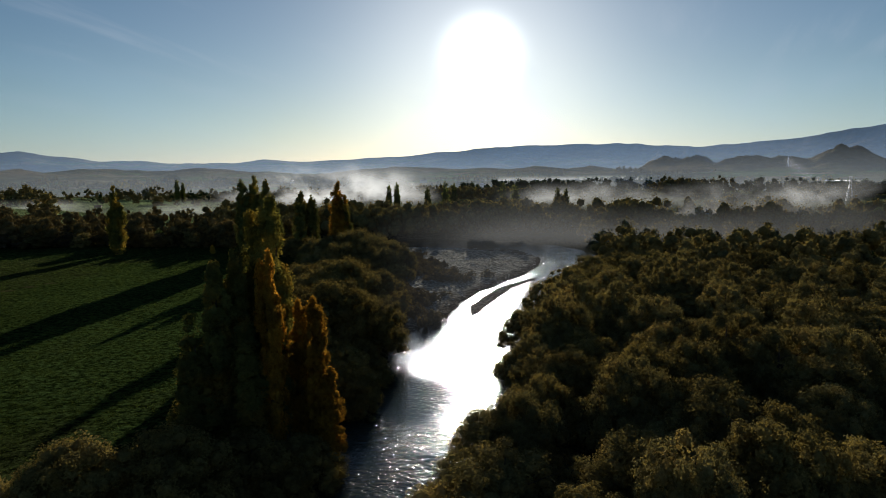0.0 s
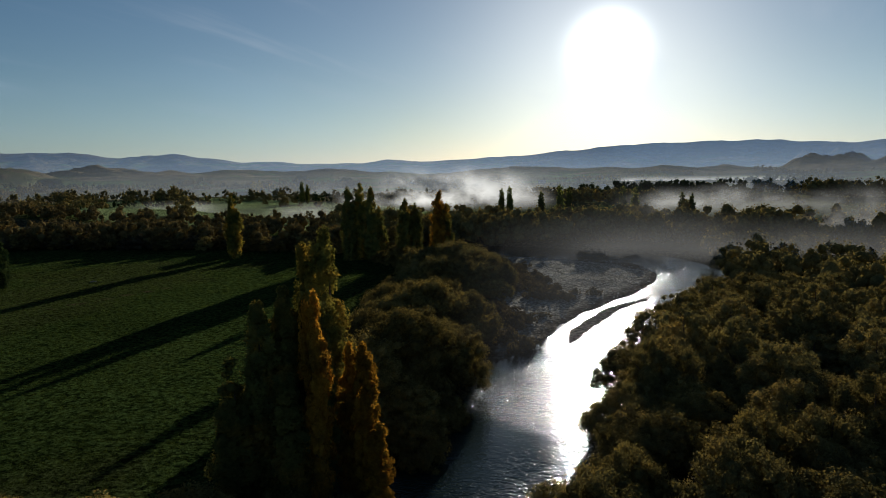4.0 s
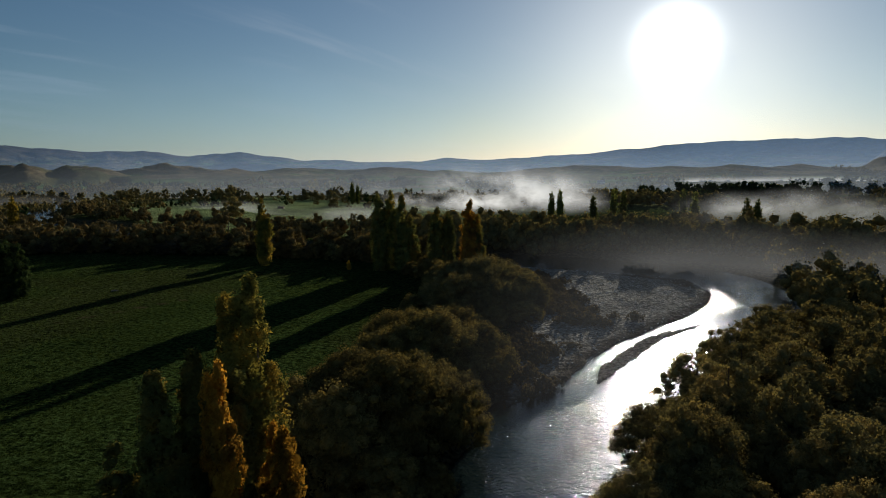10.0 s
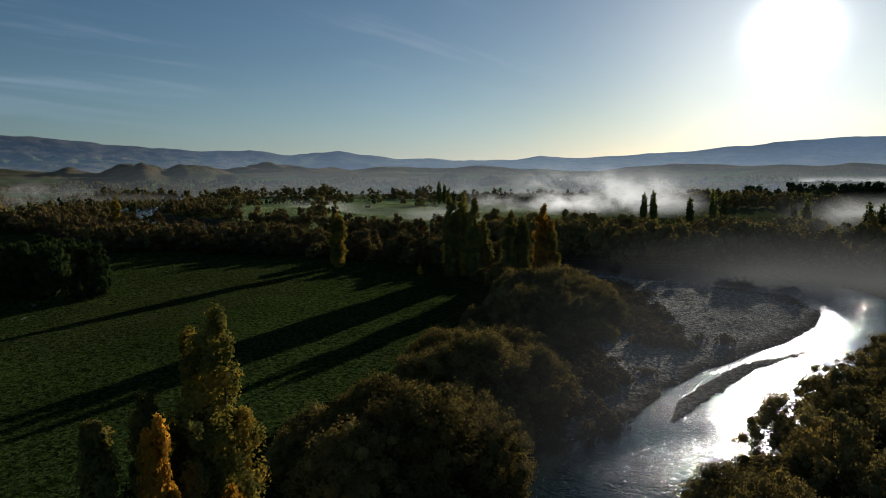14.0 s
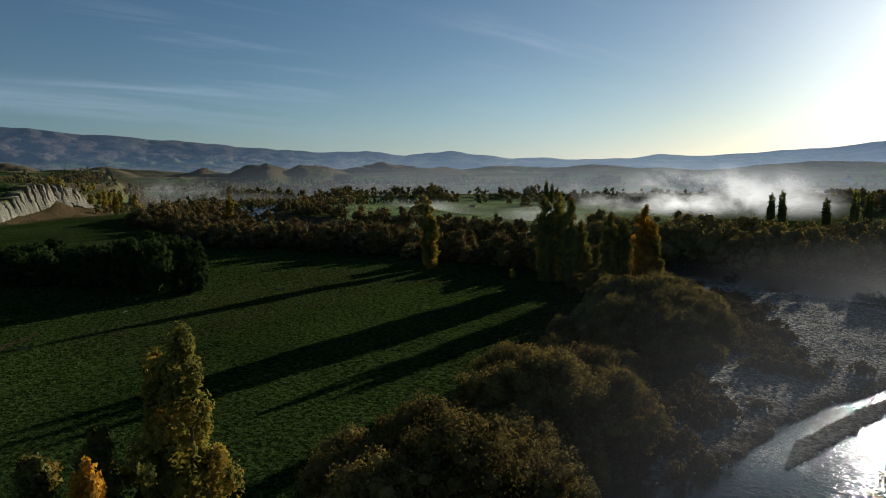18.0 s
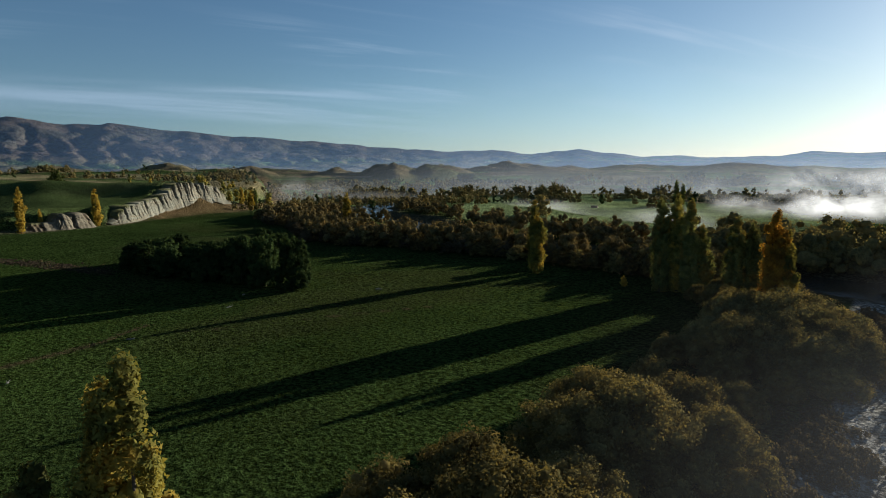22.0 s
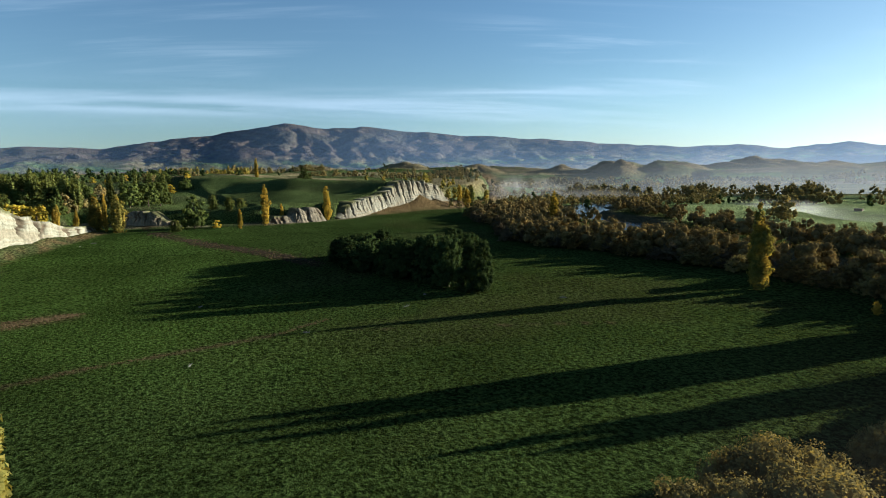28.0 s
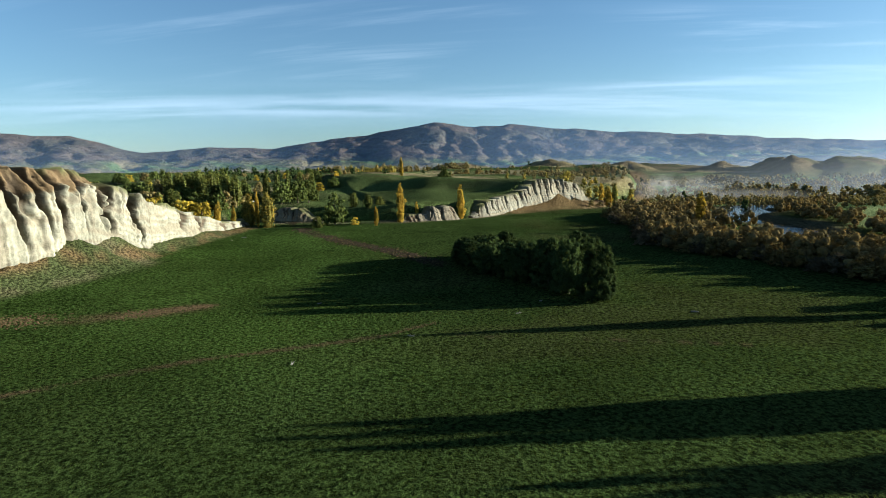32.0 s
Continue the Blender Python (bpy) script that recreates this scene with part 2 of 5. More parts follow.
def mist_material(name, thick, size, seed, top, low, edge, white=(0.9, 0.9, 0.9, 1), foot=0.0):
    """A sheet for drifting mist, haze and added glare: a thin white scatterer, broken by noise, that thins out upwards
    and at its ends.
    """
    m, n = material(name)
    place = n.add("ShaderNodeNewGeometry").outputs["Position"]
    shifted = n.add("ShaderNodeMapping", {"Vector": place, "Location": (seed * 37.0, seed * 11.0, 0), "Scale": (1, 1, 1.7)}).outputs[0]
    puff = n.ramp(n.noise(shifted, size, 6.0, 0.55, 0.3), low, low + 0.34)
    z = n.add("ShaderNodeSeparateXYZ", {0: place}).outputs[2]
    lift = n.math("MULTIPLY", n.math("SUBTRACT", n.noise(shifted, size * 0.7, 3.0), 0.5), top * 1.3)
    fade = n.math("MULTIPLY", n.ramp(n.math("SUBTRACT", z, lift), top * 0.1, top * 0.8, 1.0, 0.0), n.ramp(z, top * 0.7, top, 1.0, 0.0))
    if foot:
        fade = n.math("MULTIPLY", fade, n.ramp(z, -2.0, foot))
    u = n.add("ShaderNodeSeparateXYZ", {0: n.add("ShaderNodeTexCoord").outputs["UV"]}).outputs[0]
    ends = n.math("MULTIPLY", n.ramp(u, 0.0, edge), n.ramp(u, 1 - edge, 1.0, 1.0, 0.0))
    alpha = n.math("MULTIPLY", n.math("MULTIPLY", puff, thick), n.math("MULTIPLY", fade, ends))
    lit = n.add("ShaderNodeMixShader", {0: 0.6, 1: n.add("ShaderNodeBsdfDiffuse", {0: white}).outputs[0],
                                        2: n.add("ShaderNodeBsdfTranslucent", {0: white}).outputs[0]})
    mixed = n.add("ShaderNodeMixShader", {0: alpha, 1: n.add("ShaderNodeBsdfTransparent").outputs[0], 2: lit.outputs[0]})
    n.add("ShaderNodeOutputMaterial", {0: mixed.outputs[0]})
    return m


# dark and crisp put the shade between grass tufts into the colour
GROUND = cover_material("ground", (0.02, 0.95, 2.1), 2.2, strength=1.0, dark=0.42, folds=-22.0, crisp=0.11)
CLIFF = cover_material("siltstone", (0.08, 0.6, 2.6), 0.5, dark=0.86, strength=0.55)
WATER = water_material()
BARK = plain_material("bark", (0.09, 0.07, 0.05), 0.9)
POPLAR_GREEN = leaf_material("poplar leaves, green turning", (0.0567, 0.0648, 0.0216), (0.121, 0.115, 0.0324), 0.2, odd=(0.176, 0.108, 0.0216))
POPLAR_TURN = leaf_material("poplar leaves, yellowing", (0.061, 0.065, 0.018), (0.162, 0.136, 0.029), 0.22, odd=(0.312, 0.202, 0.0312))
POPLAR_GOLD = leaf_material("poplar leaves, gold", (0.13, 0.07, 0.012), (0.28, 0.155, 0.02), 0.34, odd=(0.08, 0.055, 0.015))
POPLAR_DARK = leaf_material("poplar leaves, dark", (0.05, 0.064, 0.017), (0.105, 0.112, 0.03), 0.34)
GREEN_LEAF = leaf_material("green broad leaves", (0.036, 0.05, 0.014), (0.08, 0.098, 0.026), 0.3)
WILLOW = leaf_material("willow leaves", (0.07, 0.0644, 0.028), (0.161, 0.13, 0.049), 0.2, odd=(0.196, 0.14, 0.0476))
WILLOW_PALE = leaf_material("willow leaves, yellowing", (0.071, 0.062, 0.025), (0.152, 0.122, 0.044), 0.2, odd=(0.17, 0.122, 0.042))
WILLOW_BROWN = leaf_material("willow leaves, browned", (0.0725, 0.0623, 0.0247), (0.167, 0.128, 0.0421), 0.2)
DARK_LEAF = leaf_material("dark broad leaves", (0.015, 0.024, 0.009), (0.034, 0.05, 0.016), 0.22)
THICKET = leaf_material("thicket leaves, half fallen", (0.045, 0.038, 0.018), (0.1, 0.075, 0.03), 0.2, odd=(0.135, 0.088, 0.029))
YELLOW_LEAF = leaf_material("yellow leaves", (0.18, 0.16, 0.025), (0.32, 0.24, 0.03), 0.35)
POPLAR_YELLOW = leaf_material("poplar leaves, yellow", (0.15, 0.115, 0.02), (0.27, 0.185, 0.028), 0.34, odd=(0.1, 0.09, 0.02))
SCRUB_LEAF = leaf_material("brown scrub", (0.0403, 0.0345, 0.0207), (0.0805, 0.0633, 0.0391), 0.15)
GRASS_LEAF = leaf_material("pasture grass", (0.025, 0.04, 0.0105), (0.052, 0.073, 0.019), 0.3)

# ---- shapes ----


def sheet(name, verts, faces, mat, smooth=False, colours=None, uvs=None):
    """A mesh from arrays of places and of four-cornered faces."""
    verts, faces = np.asarray(verts, np.float32), np.asarray(faces, np.int32)
    me = bpy.data.meshes.new(name)
    me.vertices.add(len(verts))
    me.vertices.foreach_set("co", verts.ravel())
    k = faces.shape[1]
    me.loops.add(faces.size)
    me.loops.foreach_set("vertex_index", faces.ravel())
    me.polygons.add(len(faces))
    me.polygons.foreach_set("loop_start", np.arange(0, faces.size, k, dtype=np.int32))
    me.polygons.foreach_set("loop_total", np.full(len(faces), k, np.int32))
    me.polygons.foreach_set("use_smooth", np.full(len(faces), smooth, bool))
    if colours is not None:
        layer = me.color_attributes.new("cover", "FLOAT_COLOR", "POINT")
        layer.data.foreach_set("color", np.c_[colours, np.ones(len(colours))].astype(np.float32).ravel())
    if uvs is not None:
        me.uv_layers.new(name="along").data.foreach_set("uv", np.asarray(uvs, np.float32)[faces.ravel()].ravel())
    me.update(calc_edges=True)
    me.validate()
    me.materials.append(mat)
    return me


def grid_faces(rows, cols, wrap=False):
    i, j = np.meshgrid(np.arange(rows - 1), np.arange(cols if wrap else cols - 1), indexing="ij")
    a, b = i * cols + j, i * cols + (j + 1) % cols
    return np.stack([a, b, b + cols, a + cols], -1).reshape(-1, 4)


def tubes(name, paths, mat, sides=6):
    """Tapered round limbs along paths of (x, y, z, radius)."""
    verts, faces, at = [], [], 0
    for path in paths:
        path = np.asarray(path, float)
        ahead = np.gradient(path[:, :3], axis=0)
        ahead /= np.linalg.norm(ahead, axis=1, keepdims=True) + 1e-9
        side = np.cross(ahead, (0.31, 0.87, 0.21))
        side /= np.linalg.norm(side, axis=1, keepdims=True) + 1e-9
        other = np.cross(ahead, side)
        a = np.linspace(0, 2 * np.pi, sides, endpoint=False)
        ring = path[:, None, :3] + path[:, None, 3:] * (np.cos(a)[:, None] * side[:, None] + np.sin(a)[:, None] * other[:, None])
        verts.append(ring.reshape(-1, 3))
        faces.append(grid_faces(len(path), sides, True) + at)
        at += len(path) * sides
    return sheet(name, np.concatenate(verts), np.concatenate(faces), mat, smooth=True)


def ball(level):
    """The corners and faces of a unit icosphere."""
    bm = bmesh.new()
    bmesh.ops.create_icosphere(bm, subdivisions=level, radius=1.0)
    v, f = np.array([tuple(p.co) for p in bm.verts]), np.array([[p.index for p in q.verts] for q in bm.faces])
    bm.free()
    return v, f


FINE_BALL, ROUGH_BALL = ball(2), ball(1)


def leaves(name, places, sizes, mat, rng, outward=None, narrow=0.7, rounded=True, cores=None, loose=0.12):
    """Many small leaf clumps, each a three-cornered blade with a turn of its own; cores: knots of dense foliage beneath them (places, sizes, height, shape)."""
    k = len(places)
    turn = rng.normal(size=(k, 3))
    if outward is not None:
        turn = turn * 0.5 + outward
        turn *= np.where(np.sum(turn * outward, 1, keepdims=True) < 0, -1.0, 1.0)
    turn /= np.linalg.norm(turn, axis=1, keepdims=True) + 1e-9
    side = np.cross(rng.normal(size=(k, 3)), turn)
    side /= np.linalg.norm(side, axis=1, keepdims=True) + 1e-9
    up = np.cross(turn, side)
    s = np.asarray(sizes)[:, None] * 0.62
    lean = rng.uniform(-0.5, 0.5, (k, 1))
    v = np.stack([places - side * s * narrow - up * s * 0.6, places + side * s * narrow - up * s * (0.6 + lean * 0.5), places + up * s * 1.1 + side * s * lean], 1).reshape(-1, 3)
    f = np.arange(3 * k).reshape(-1, 3)
    face = None
    if outward is not None and rounded:
        # the clump's own roundness carries the shading
        face = outward / (np.linalg.norm(outward, axis=1, keepdims=True) + 1e-9) + loose * turn
        face = np.repeat(face / (np.linalg.norm(face, axis=1, keepdims=True) + 1e-9), 3, 0)
    if cores is not None:
        spots, radii, tall, (bv, bf) = cores
        c, m = len(spots), len(bv)
        lump = bv[None] * rng.uniform(0.7, 1.12, (c, m, 1)) * np.asarray(radii)[:, None, None] * np.array((1, 1, tall)) + spots[:, None]
        f = np.concatenate([f, (bf[None] + (np.arange(c) * m + len(v))[:, None, None]).reshape(-1, 3)])
        v = np.concatenate([v, lump.reshape(-1, 3)])
        face = np.concatenate([face, np.tile(bv, (c, 1))])
    me = sheet(name, v, f, mat)
    if face is not None:
        me.polygons.foreach_set("use_smooth", np.ones(len(f), bool))
        me.normals_split_custom_set_from_vertices(face.tolist())
    return me


def part(name, me, parent, label=""):
    ob = new(name, me)
    ob.parent = parent
    return tagged(ob, label)


def thing(name, label, category, x, y, z, turn=0.0, scale=1.0, group=""):
    ob = tagged(new(name), label, category, group)
    ob.matrix_basis = pose(x, y, z, 0, 0, turn) @ Matrix.Diagonal((scale, scale, scale, 1))
    return ob


def smooth(a, lo, hi):
    u = np.clip((a - lo) / (hi - lo), 0, 1)
    return u * u * (3 - 2 * u)


class Lumps:
    """Smooth noise of x and y in about -1..1, made of a few random lattices."""

    def __init__(self, seed):
        self.grid = np.random.default_rng(seed).uniform(-1, 1, (64, 64))

    def once(self, x, y):
        i, j = np.floor(x).astype(int), np.floor(y).astype(int)
        u, v = x - i, y - j
        u, v = u * u * (3 - 2 * u), v * v * (3 - 2 * v)
        g = self.grid
        a, b = g[i % 64, j % 64], g[(i + 1) % 64, j % 64]
        c, d = g[i % 64, (j + 1) % 64], g[(i + 1) % 64, (j + 1) % 64]
        return (a * (1 - u) + b * u) * (1 - v) + (c * (1 - u) + d * u) * v

    def __call__(self, x, y, size, octaves=4, rough=0.5):
        total, amp, f = 0.0, 1.0, 1.0 / size
        for k in range(octaves):
            total = total + amp * self.once(x * f + 17.3 * k, y * f - 9.1 * k)
            amp, f = amp * rough, f * 2.03
        return total

    def ridged(self, x, y, size, octaves=4, rough=0.5):
        total, amp, f = 0.0, 1.0, 1.0 / size
        for k in range(octaves):
            total = total + amp * (1 - 2 * np.abs(self.once(x * f + 17.3 * k, y * f - 9.1 * k)))
            amp, f = amp * rough, f * 2.03
        return total


lumps = Lumps(5)


def along(x, y, line):
    """The distance to a line of points, how far along it the nearest place lies, and the side (left is positive)."""
    best = np.full(np.shape(x), 1e9)
    where, side = np.zeros(np.shape(x)), np.zeros(np.shape(x))
    for k, (a, b) in enumerate(zip(line[:-1], line[1:])):
        dx, dy = b[0] - a[0], b[1] - a[1]
        u = np.clip(((x - a[0]) * dx + (y - a[1]) * dy) / (dx * dx + dy * dy), 0, 1)
        px, py = x - a[0] - u * dx, y - a[1] - u * dy
        d = np.hypot(px, py)
        nearer = d < best
        best = np.where(nearer, d, best)
        where = np.where(nearer, k + u, where)
        side = np.where(nearer, dx * py - dy * px, side)
    return best, where, side


def inside(x, y, ring):
    odd = np.zeros(np.shape(x), bool)
    for (ax, ay), (bx, by) in zip(ring, ring[1:] + ring[:1]):
        cross = (ay > y) != (by > y)
        odd ^= cross & (x < (bx - ax) * (y - ay) / (by - ay + 1e-12) + ax)
    return odd


# ---- the lie of the land ----
# river: x, y, width
RIVER = [(-40, -400, 22), (-30, -60, 20), (-14, 40, 18), (-8, 60, 16), (-1, 85, 20), (4, 125, 24), (13, 160, 27), (29, 195, 25), (44, 224, 24), (50, 252, 26),
         (38, 285, 34), (0, 305, 38), (-45, 316, 32), (-120, 324, 22), (-220, 334, 18), (-300, 356, 18), (-350, 380, 20), (-385, 372, 24), (-425, 388, 28), (-455, 430, 24),
         (-500, 452, 26), (-560, 520, 26), (-590, 590, 26), (-760, 720, 26), (-880, 860, 30), (-1200, 1300, 30)]
RIVER_W = np.array([w for *_, w in RIVER], float)
BAR = [(-8, 132), (2, 148), (7, 167), (22, 195), (36, 220), (40, 248), (33, 279), (-8, 288), (-34, 284), (-28, 248), (-16, 205), (-10, 165)]
ISLAND = [(7, 149), (9, 160), (19, 187), (32, 205)]
# edges of the upper terrace: x, y, height of the foot, height of the brink
SPUR = [(-448, 42, 8, 9), (-395, 24, 8.5, 12.5), (-350, 9, 10.5, 23.5), (-318, -2, 8.5, 31.5), (-300, -8, 15, 37.5), (-283, -13, 17.5, 44.5), (-266, -19, 16.5, 45.5),
        (-235, -32, 13, 45.5), (-200, -52, 13, 46), (-140, -110, 10, 47), (-60, -260, 10, 47), (0, -600, 10, 50)]
BLUFF = [(-470, 20, 11, 18), (-455, 60, 9, 17), (-440, 100, 8, 16), (-430, 135, 7, 18), (-438, 165, 7, 19), (-452, 195, 6, 18),
         (-482, 222, 7.5, 19.5), (-515, 248, 12, 21.5), (-545, 275, 19, 33.5), (-566, 310, 20, 31.5), (-590, 345, 13, 21.5), (-640, 400, 9, 24),
         (-760, 480, 10, 26), (-980, 600, 14, 30), (-1500, 820, 30, 48)]
SPUR_AREA = [(x, y) for x, y, *_ in SPUR] + [(-300, -600), (-420, -200), (-460, -40)]
BLUFF_AREA = [(x, y) for x, y, *_ in BLUFF] + [(-2200, 900), (-2600, -900), (-700, -900), (-560, -200)]
# the skyline: degrees right of +y, degrees above the level
SKYLINE = [(-180, 1.5), (-140, 2.5), (-125, 3.2), (-115.4, 3.4), (-110.4, 3.3), (-105.4, 2.0), (-100, 2.55), (-94.8, 2.3), (-89.8, 3.1), (-84, 3.9),
           (-80.6, 4.45), (-77, 4.0), (-74, 4.2), (-69.6, 3.75), (-62.5, 3.15), (-55.8, 2.65), (-49.8, 2.15), (-45.6, 1.9), (-41.8, 2.0),
           (-38.2, 1.5), (-34.2, 1.9), (-29.6, 1.25), (-22.8, 1.0), (-18, 1.1), (-16.1, 1.35), (-13.8, 1.15), (-4, 1.5), (2.4, 2.1),
           (7.8, 2.5), (15.8, 2.4), (22.7, 2.05), (28.8, 2.4), (32.6, 3.0), (35, 3.35), (50, 4.0), (90, 2.5), (140, 2.0), (180, 1.5)]
# single hills: degrees, distance, degrees above the level, width in degrees, depth in metres
HILLS = [(19.8, 2900, 1.6, 2.3, 500), (21.8, 2800, 1.5, 2.1, 480), (-51.1, 1900, 1.35, 2.8, 210), (-46.6, 2000, 0.8, 3.6, 260), (-56.5, 2000, 0.8, 4.0, 260),
         (-63, 1900, 0.75, 3.5, 260), (-70, 2100, 0.85, 4.0, 300), (-40, 2600, 0.95, 5.0, 300),
         (27, 2500, 1.2, 5.0, 300), (33, 2500, 1.4, 4.0, 300), (-78, 2300, 0.85, 4.0, 300), (-32, 3000, 0.9, 5.0, 260)]


def land(x, y):
    """The height of the ground and its colour."""
    x, y = np.asarray(x, float), np.asarray(y, float)
    r = np.hypot(x - HOME[0], y - HOME[1])
    az = np.degrees(np.arctan2(x - HOME[0], y - HOME[1]))
    low = 6.5 * smooth(-x, 170, 430) * smooth(700 - r, -200, 200) + 0.019 * np.maximum(0, r - 800) + 0.5 * lumps(x, y, 60, 3)
    # far hills and mountains
    sky_z = 37 + 4650 * np.tan(np.radians(np.interp(az, [a for a, _ in SKYLINE], [e for _, e in SKYLINE]) + 0.07 * lumps(az, 0 * az, 1.7, 4, 0.6)))
    fold = lumps.ridged(az * 60 + 0.05 * r + 40 * lumps(x, y, 300, 3), r * 0.34, 140, 6, 0.66)
    begin = 3150 + 250 * smooth(az, -35, -5)
    rise = np.clip((r - begin) / (4650 - begin), 0, 1) ** 1.15
    mount = rise * (sky_z - low) * (1 - (1 - rise) ** 0.75 * 0.62 * np.clip(0.55 - 0.5 * fold + 0.22 * lumps.ridged(y, x, 150, 3), 0, 1.3))
    z = low + np.maximum(0, mount)
    roll = smooth(r, 1300, 2200) * (1 - smooth(r, 3200, 3900))
    rough = np.clip(0.5 + 0.5 * lumps.ridged(x, y, 230, 5, 0.55), 0, 2.0)
    hill = roll * 16 * np.maximum(0, lumps.ridged(x, y, 520, 5, 0.5) + 0.15)
    wa, wr = az + 0.9 * lumps(x, y, 260, 3), r + 130 * lumps(y, x, 300, 3)
    for a, d, e, w, deep in HILLS:
        top = 37 + d * math.tan(math.radians(e)) - (0.019 * (d - 800))
        shape = np.exp(-((wa - a) / w) ** 2 * 1.3 - ((wr - d) / deep) ** 2)
        hill = np.maximum(hill, top * shape * (0.25 + 0.62 * rough + 0.24 * lumps.ridged(y, x, 120, 4)))
    z = z + hill
    # terraces
    on = np.zeros(np.shape(x))
    talus = np.zeros(np.shape(x))
    for edge, area, deep in ((SPUR, SPUR_AREA, 400.0), (BLUFF, BLUFF_AREA, 420.0)):
        d, k, _ = along(x, y, edge)
        foot = np.interp(k, range(len(edge)), [e[2] for e in edge])
        brink = np.interp(k, range(len(edge)), [e[3] for e in edge])
        within = inside(x, y, area)
        swell = 1.0 if edge is SPUR else 0.0
        top = brink + (1 - swell) * ((41 - brink) * smooth(d, 10, deep) + 6.0 * lumps(x, y, 120, 3) * smooth(d, 15, 120)) + low * 0.25 * smooth(r, 800, 1500)
        steep = 6.0 if edge is SPUR else np.where((k > 4.9) & (k < 10.1), 6.0, 20.0)
        step = smooth(d, 9.0, 22.0) if edge is SPUR else smooth(d, 1.5, steep)
        z = np.where(within, np.maximum(z, z + (top - z) * step), z)
        on = np.where(within, np.maximum(on, step), on)
        wide = 6 + (foot - 4) * 1.7
        slope = np.maximum(0, foot - z) * (1 - smooth(d, 1.0, wide)) * (0.8 + 0.24 * lumps(x, y, 15, 2))
        z = np.where(within, z, z + slope)
        talus = np.where(within, talus, np.maximum(talus, (1 - smooth(d, wide * 0.7, wide * 1.3)) * (brink - foot > 4)))
    # river bed, banks, gravel
    d, k, _ = along(x, y, RIVER)
    d = d - np.interp(k, range(len(RIVER)), RIVER_W) / 2 + 1.6 * lumps(x, y, 12, 2)
    level = water_level(x, y)
    bank = smooth(d, -1.0, 9.0)
    gravel = inside(x, y, BAR) & ((d > -3) | (y > 258))
    z = (level - 1.2) * (1 - bank) + z * bank
    barz = level + 0.55 + 0.09 * np.clip(d, -2, 14) + 0.2 * lumps(x, y, 5, 3)
    wheel = smooth(lumps(x, y, 14, 2), -0.2, 0.3) * (y < 200) * (d > 0.5)
    barz = barz + 0.1 * wheel * np.sin(2.3 * np.hypot(x + 22, y - 128 + 3 * lumps(x, y, 20, 1)))
    z = np.where(gravel, barz, z)
    di, ki, _ = along(x, y, ISLAND)
    isle = di < 2.6 * np.sin(np.clip(ki / 3, 0.03, 0.97) * np.pi) ** 0.6 + 0.4 * lumps(x, y, 4, 2)
    z = np.where(isle & (r < 300), level + 0.13 + 0.06 * lumps(x, y, 4, 2), z)
    # colour
    def put(c, col, m):
        m = np.asarray(m, float)[..., None]
        return c * (1 - m) + np.array(col) * m

    c = np.ones(np.shape(x) + (3,)) * np.array((0.024, 0.037, 0.0095))
    c = put(c, (0.031, 0.035, 0.0115), 0.7 * smooth(lumps(x, y, 45, 4), 0.05, 0.8))
    # far fields paler in colour, partly for the light and haze on them
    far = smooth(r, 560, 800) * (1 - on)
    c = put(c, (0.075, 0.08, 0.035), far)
    plots = lumps.once(np.floor((x * 0.8 + y * 0.6) / 170) * 7.7, np.floor((y * 0.8 - x * 0.6) / 120) * 3.3)
    c = put(c, (0.15, 0.125, 0.07), far * smooth(plots, 0.0, 0.4) * 0.8)
    c = put(c, (0.07, 0.11, 0.035), far * (plots < -0.35) * 0.8)
    # the river meadow's colour is lightened to carry the haze over it
    green_far = inside(x, y, [(-340, 412), (-480, 560), (-640, 720), (-500, 880), (-250, 760), (-120, 600), (-110, 385), (-200, 385)])
    c = put(c, (0.14, 0.172, 0.07), green_far * (0.8 + 0.2 * smooth(lumps(x, y, 60, 3), -0.5, 0.5)))
    c = put(c, (0.105, 0.083, 0.048), smooth(hill, 4, 22) * 0.9)
    c = put(c, (0.05, 0.06, 0.028), smooth(hill, 3, 12) * smooth(lumps(x, y, 130, 4), 0.15, 0.5) * 0.7)
    c = put(c, (0.066, 0.053, 0.042), smooth(z - low, 40, 90) * (r > 2500))
    c = put(c, (0.045, 0.044, 0.034), smooth(z - low, 40, 90) * (r > 2500) * smooth(lumps(x, y, 220, 4), 0.0, 0.5) * 0.8)
    c = put(c, (0.046, 0.062, 0.02), on * (r < 1500))
    c = put(c, (0.055, 0.058, 0.025), on * (r < 1500) * smooth(lumps(x, y, 55, 3), 0.0, 0.5) * 0.8)
    c = put(c, (0.15, 0.125, 0.065), on * smooth(r, 560, 760) * smooth(lumps(x, y, 160, 3), -0.4, 0.2))
    c = put(c, (0.052, 0.062, 0.024), talus * 0.9)
    c = put(c, (0.11, 0.092, 0.052), talus * smooth(lumps(x, y, 16, 3), -0.1, 0.6) * 0.7)
    c = put(c, (0.1, 0.062, 0.03), talus * np.where(x < -480, 0.75, smooth(lumps(x, y, 30, 3), 0.3, 0.8) * 0.5))
    # south-west pasture painted brighter and greener, where sunlight lies on it
    sunlit_sw = smooth(-x, 95, 150) * smooth(150 - y, 0, 70) * (r < 520) * (1 - on) * (1 - talus)
    c = put(c, (0.031, 0.052, 0.0105), sunlit_sw * (0.75 + 0.25 * smooth(lumps(x, y, 35, 3), -0.5, 0.5)))
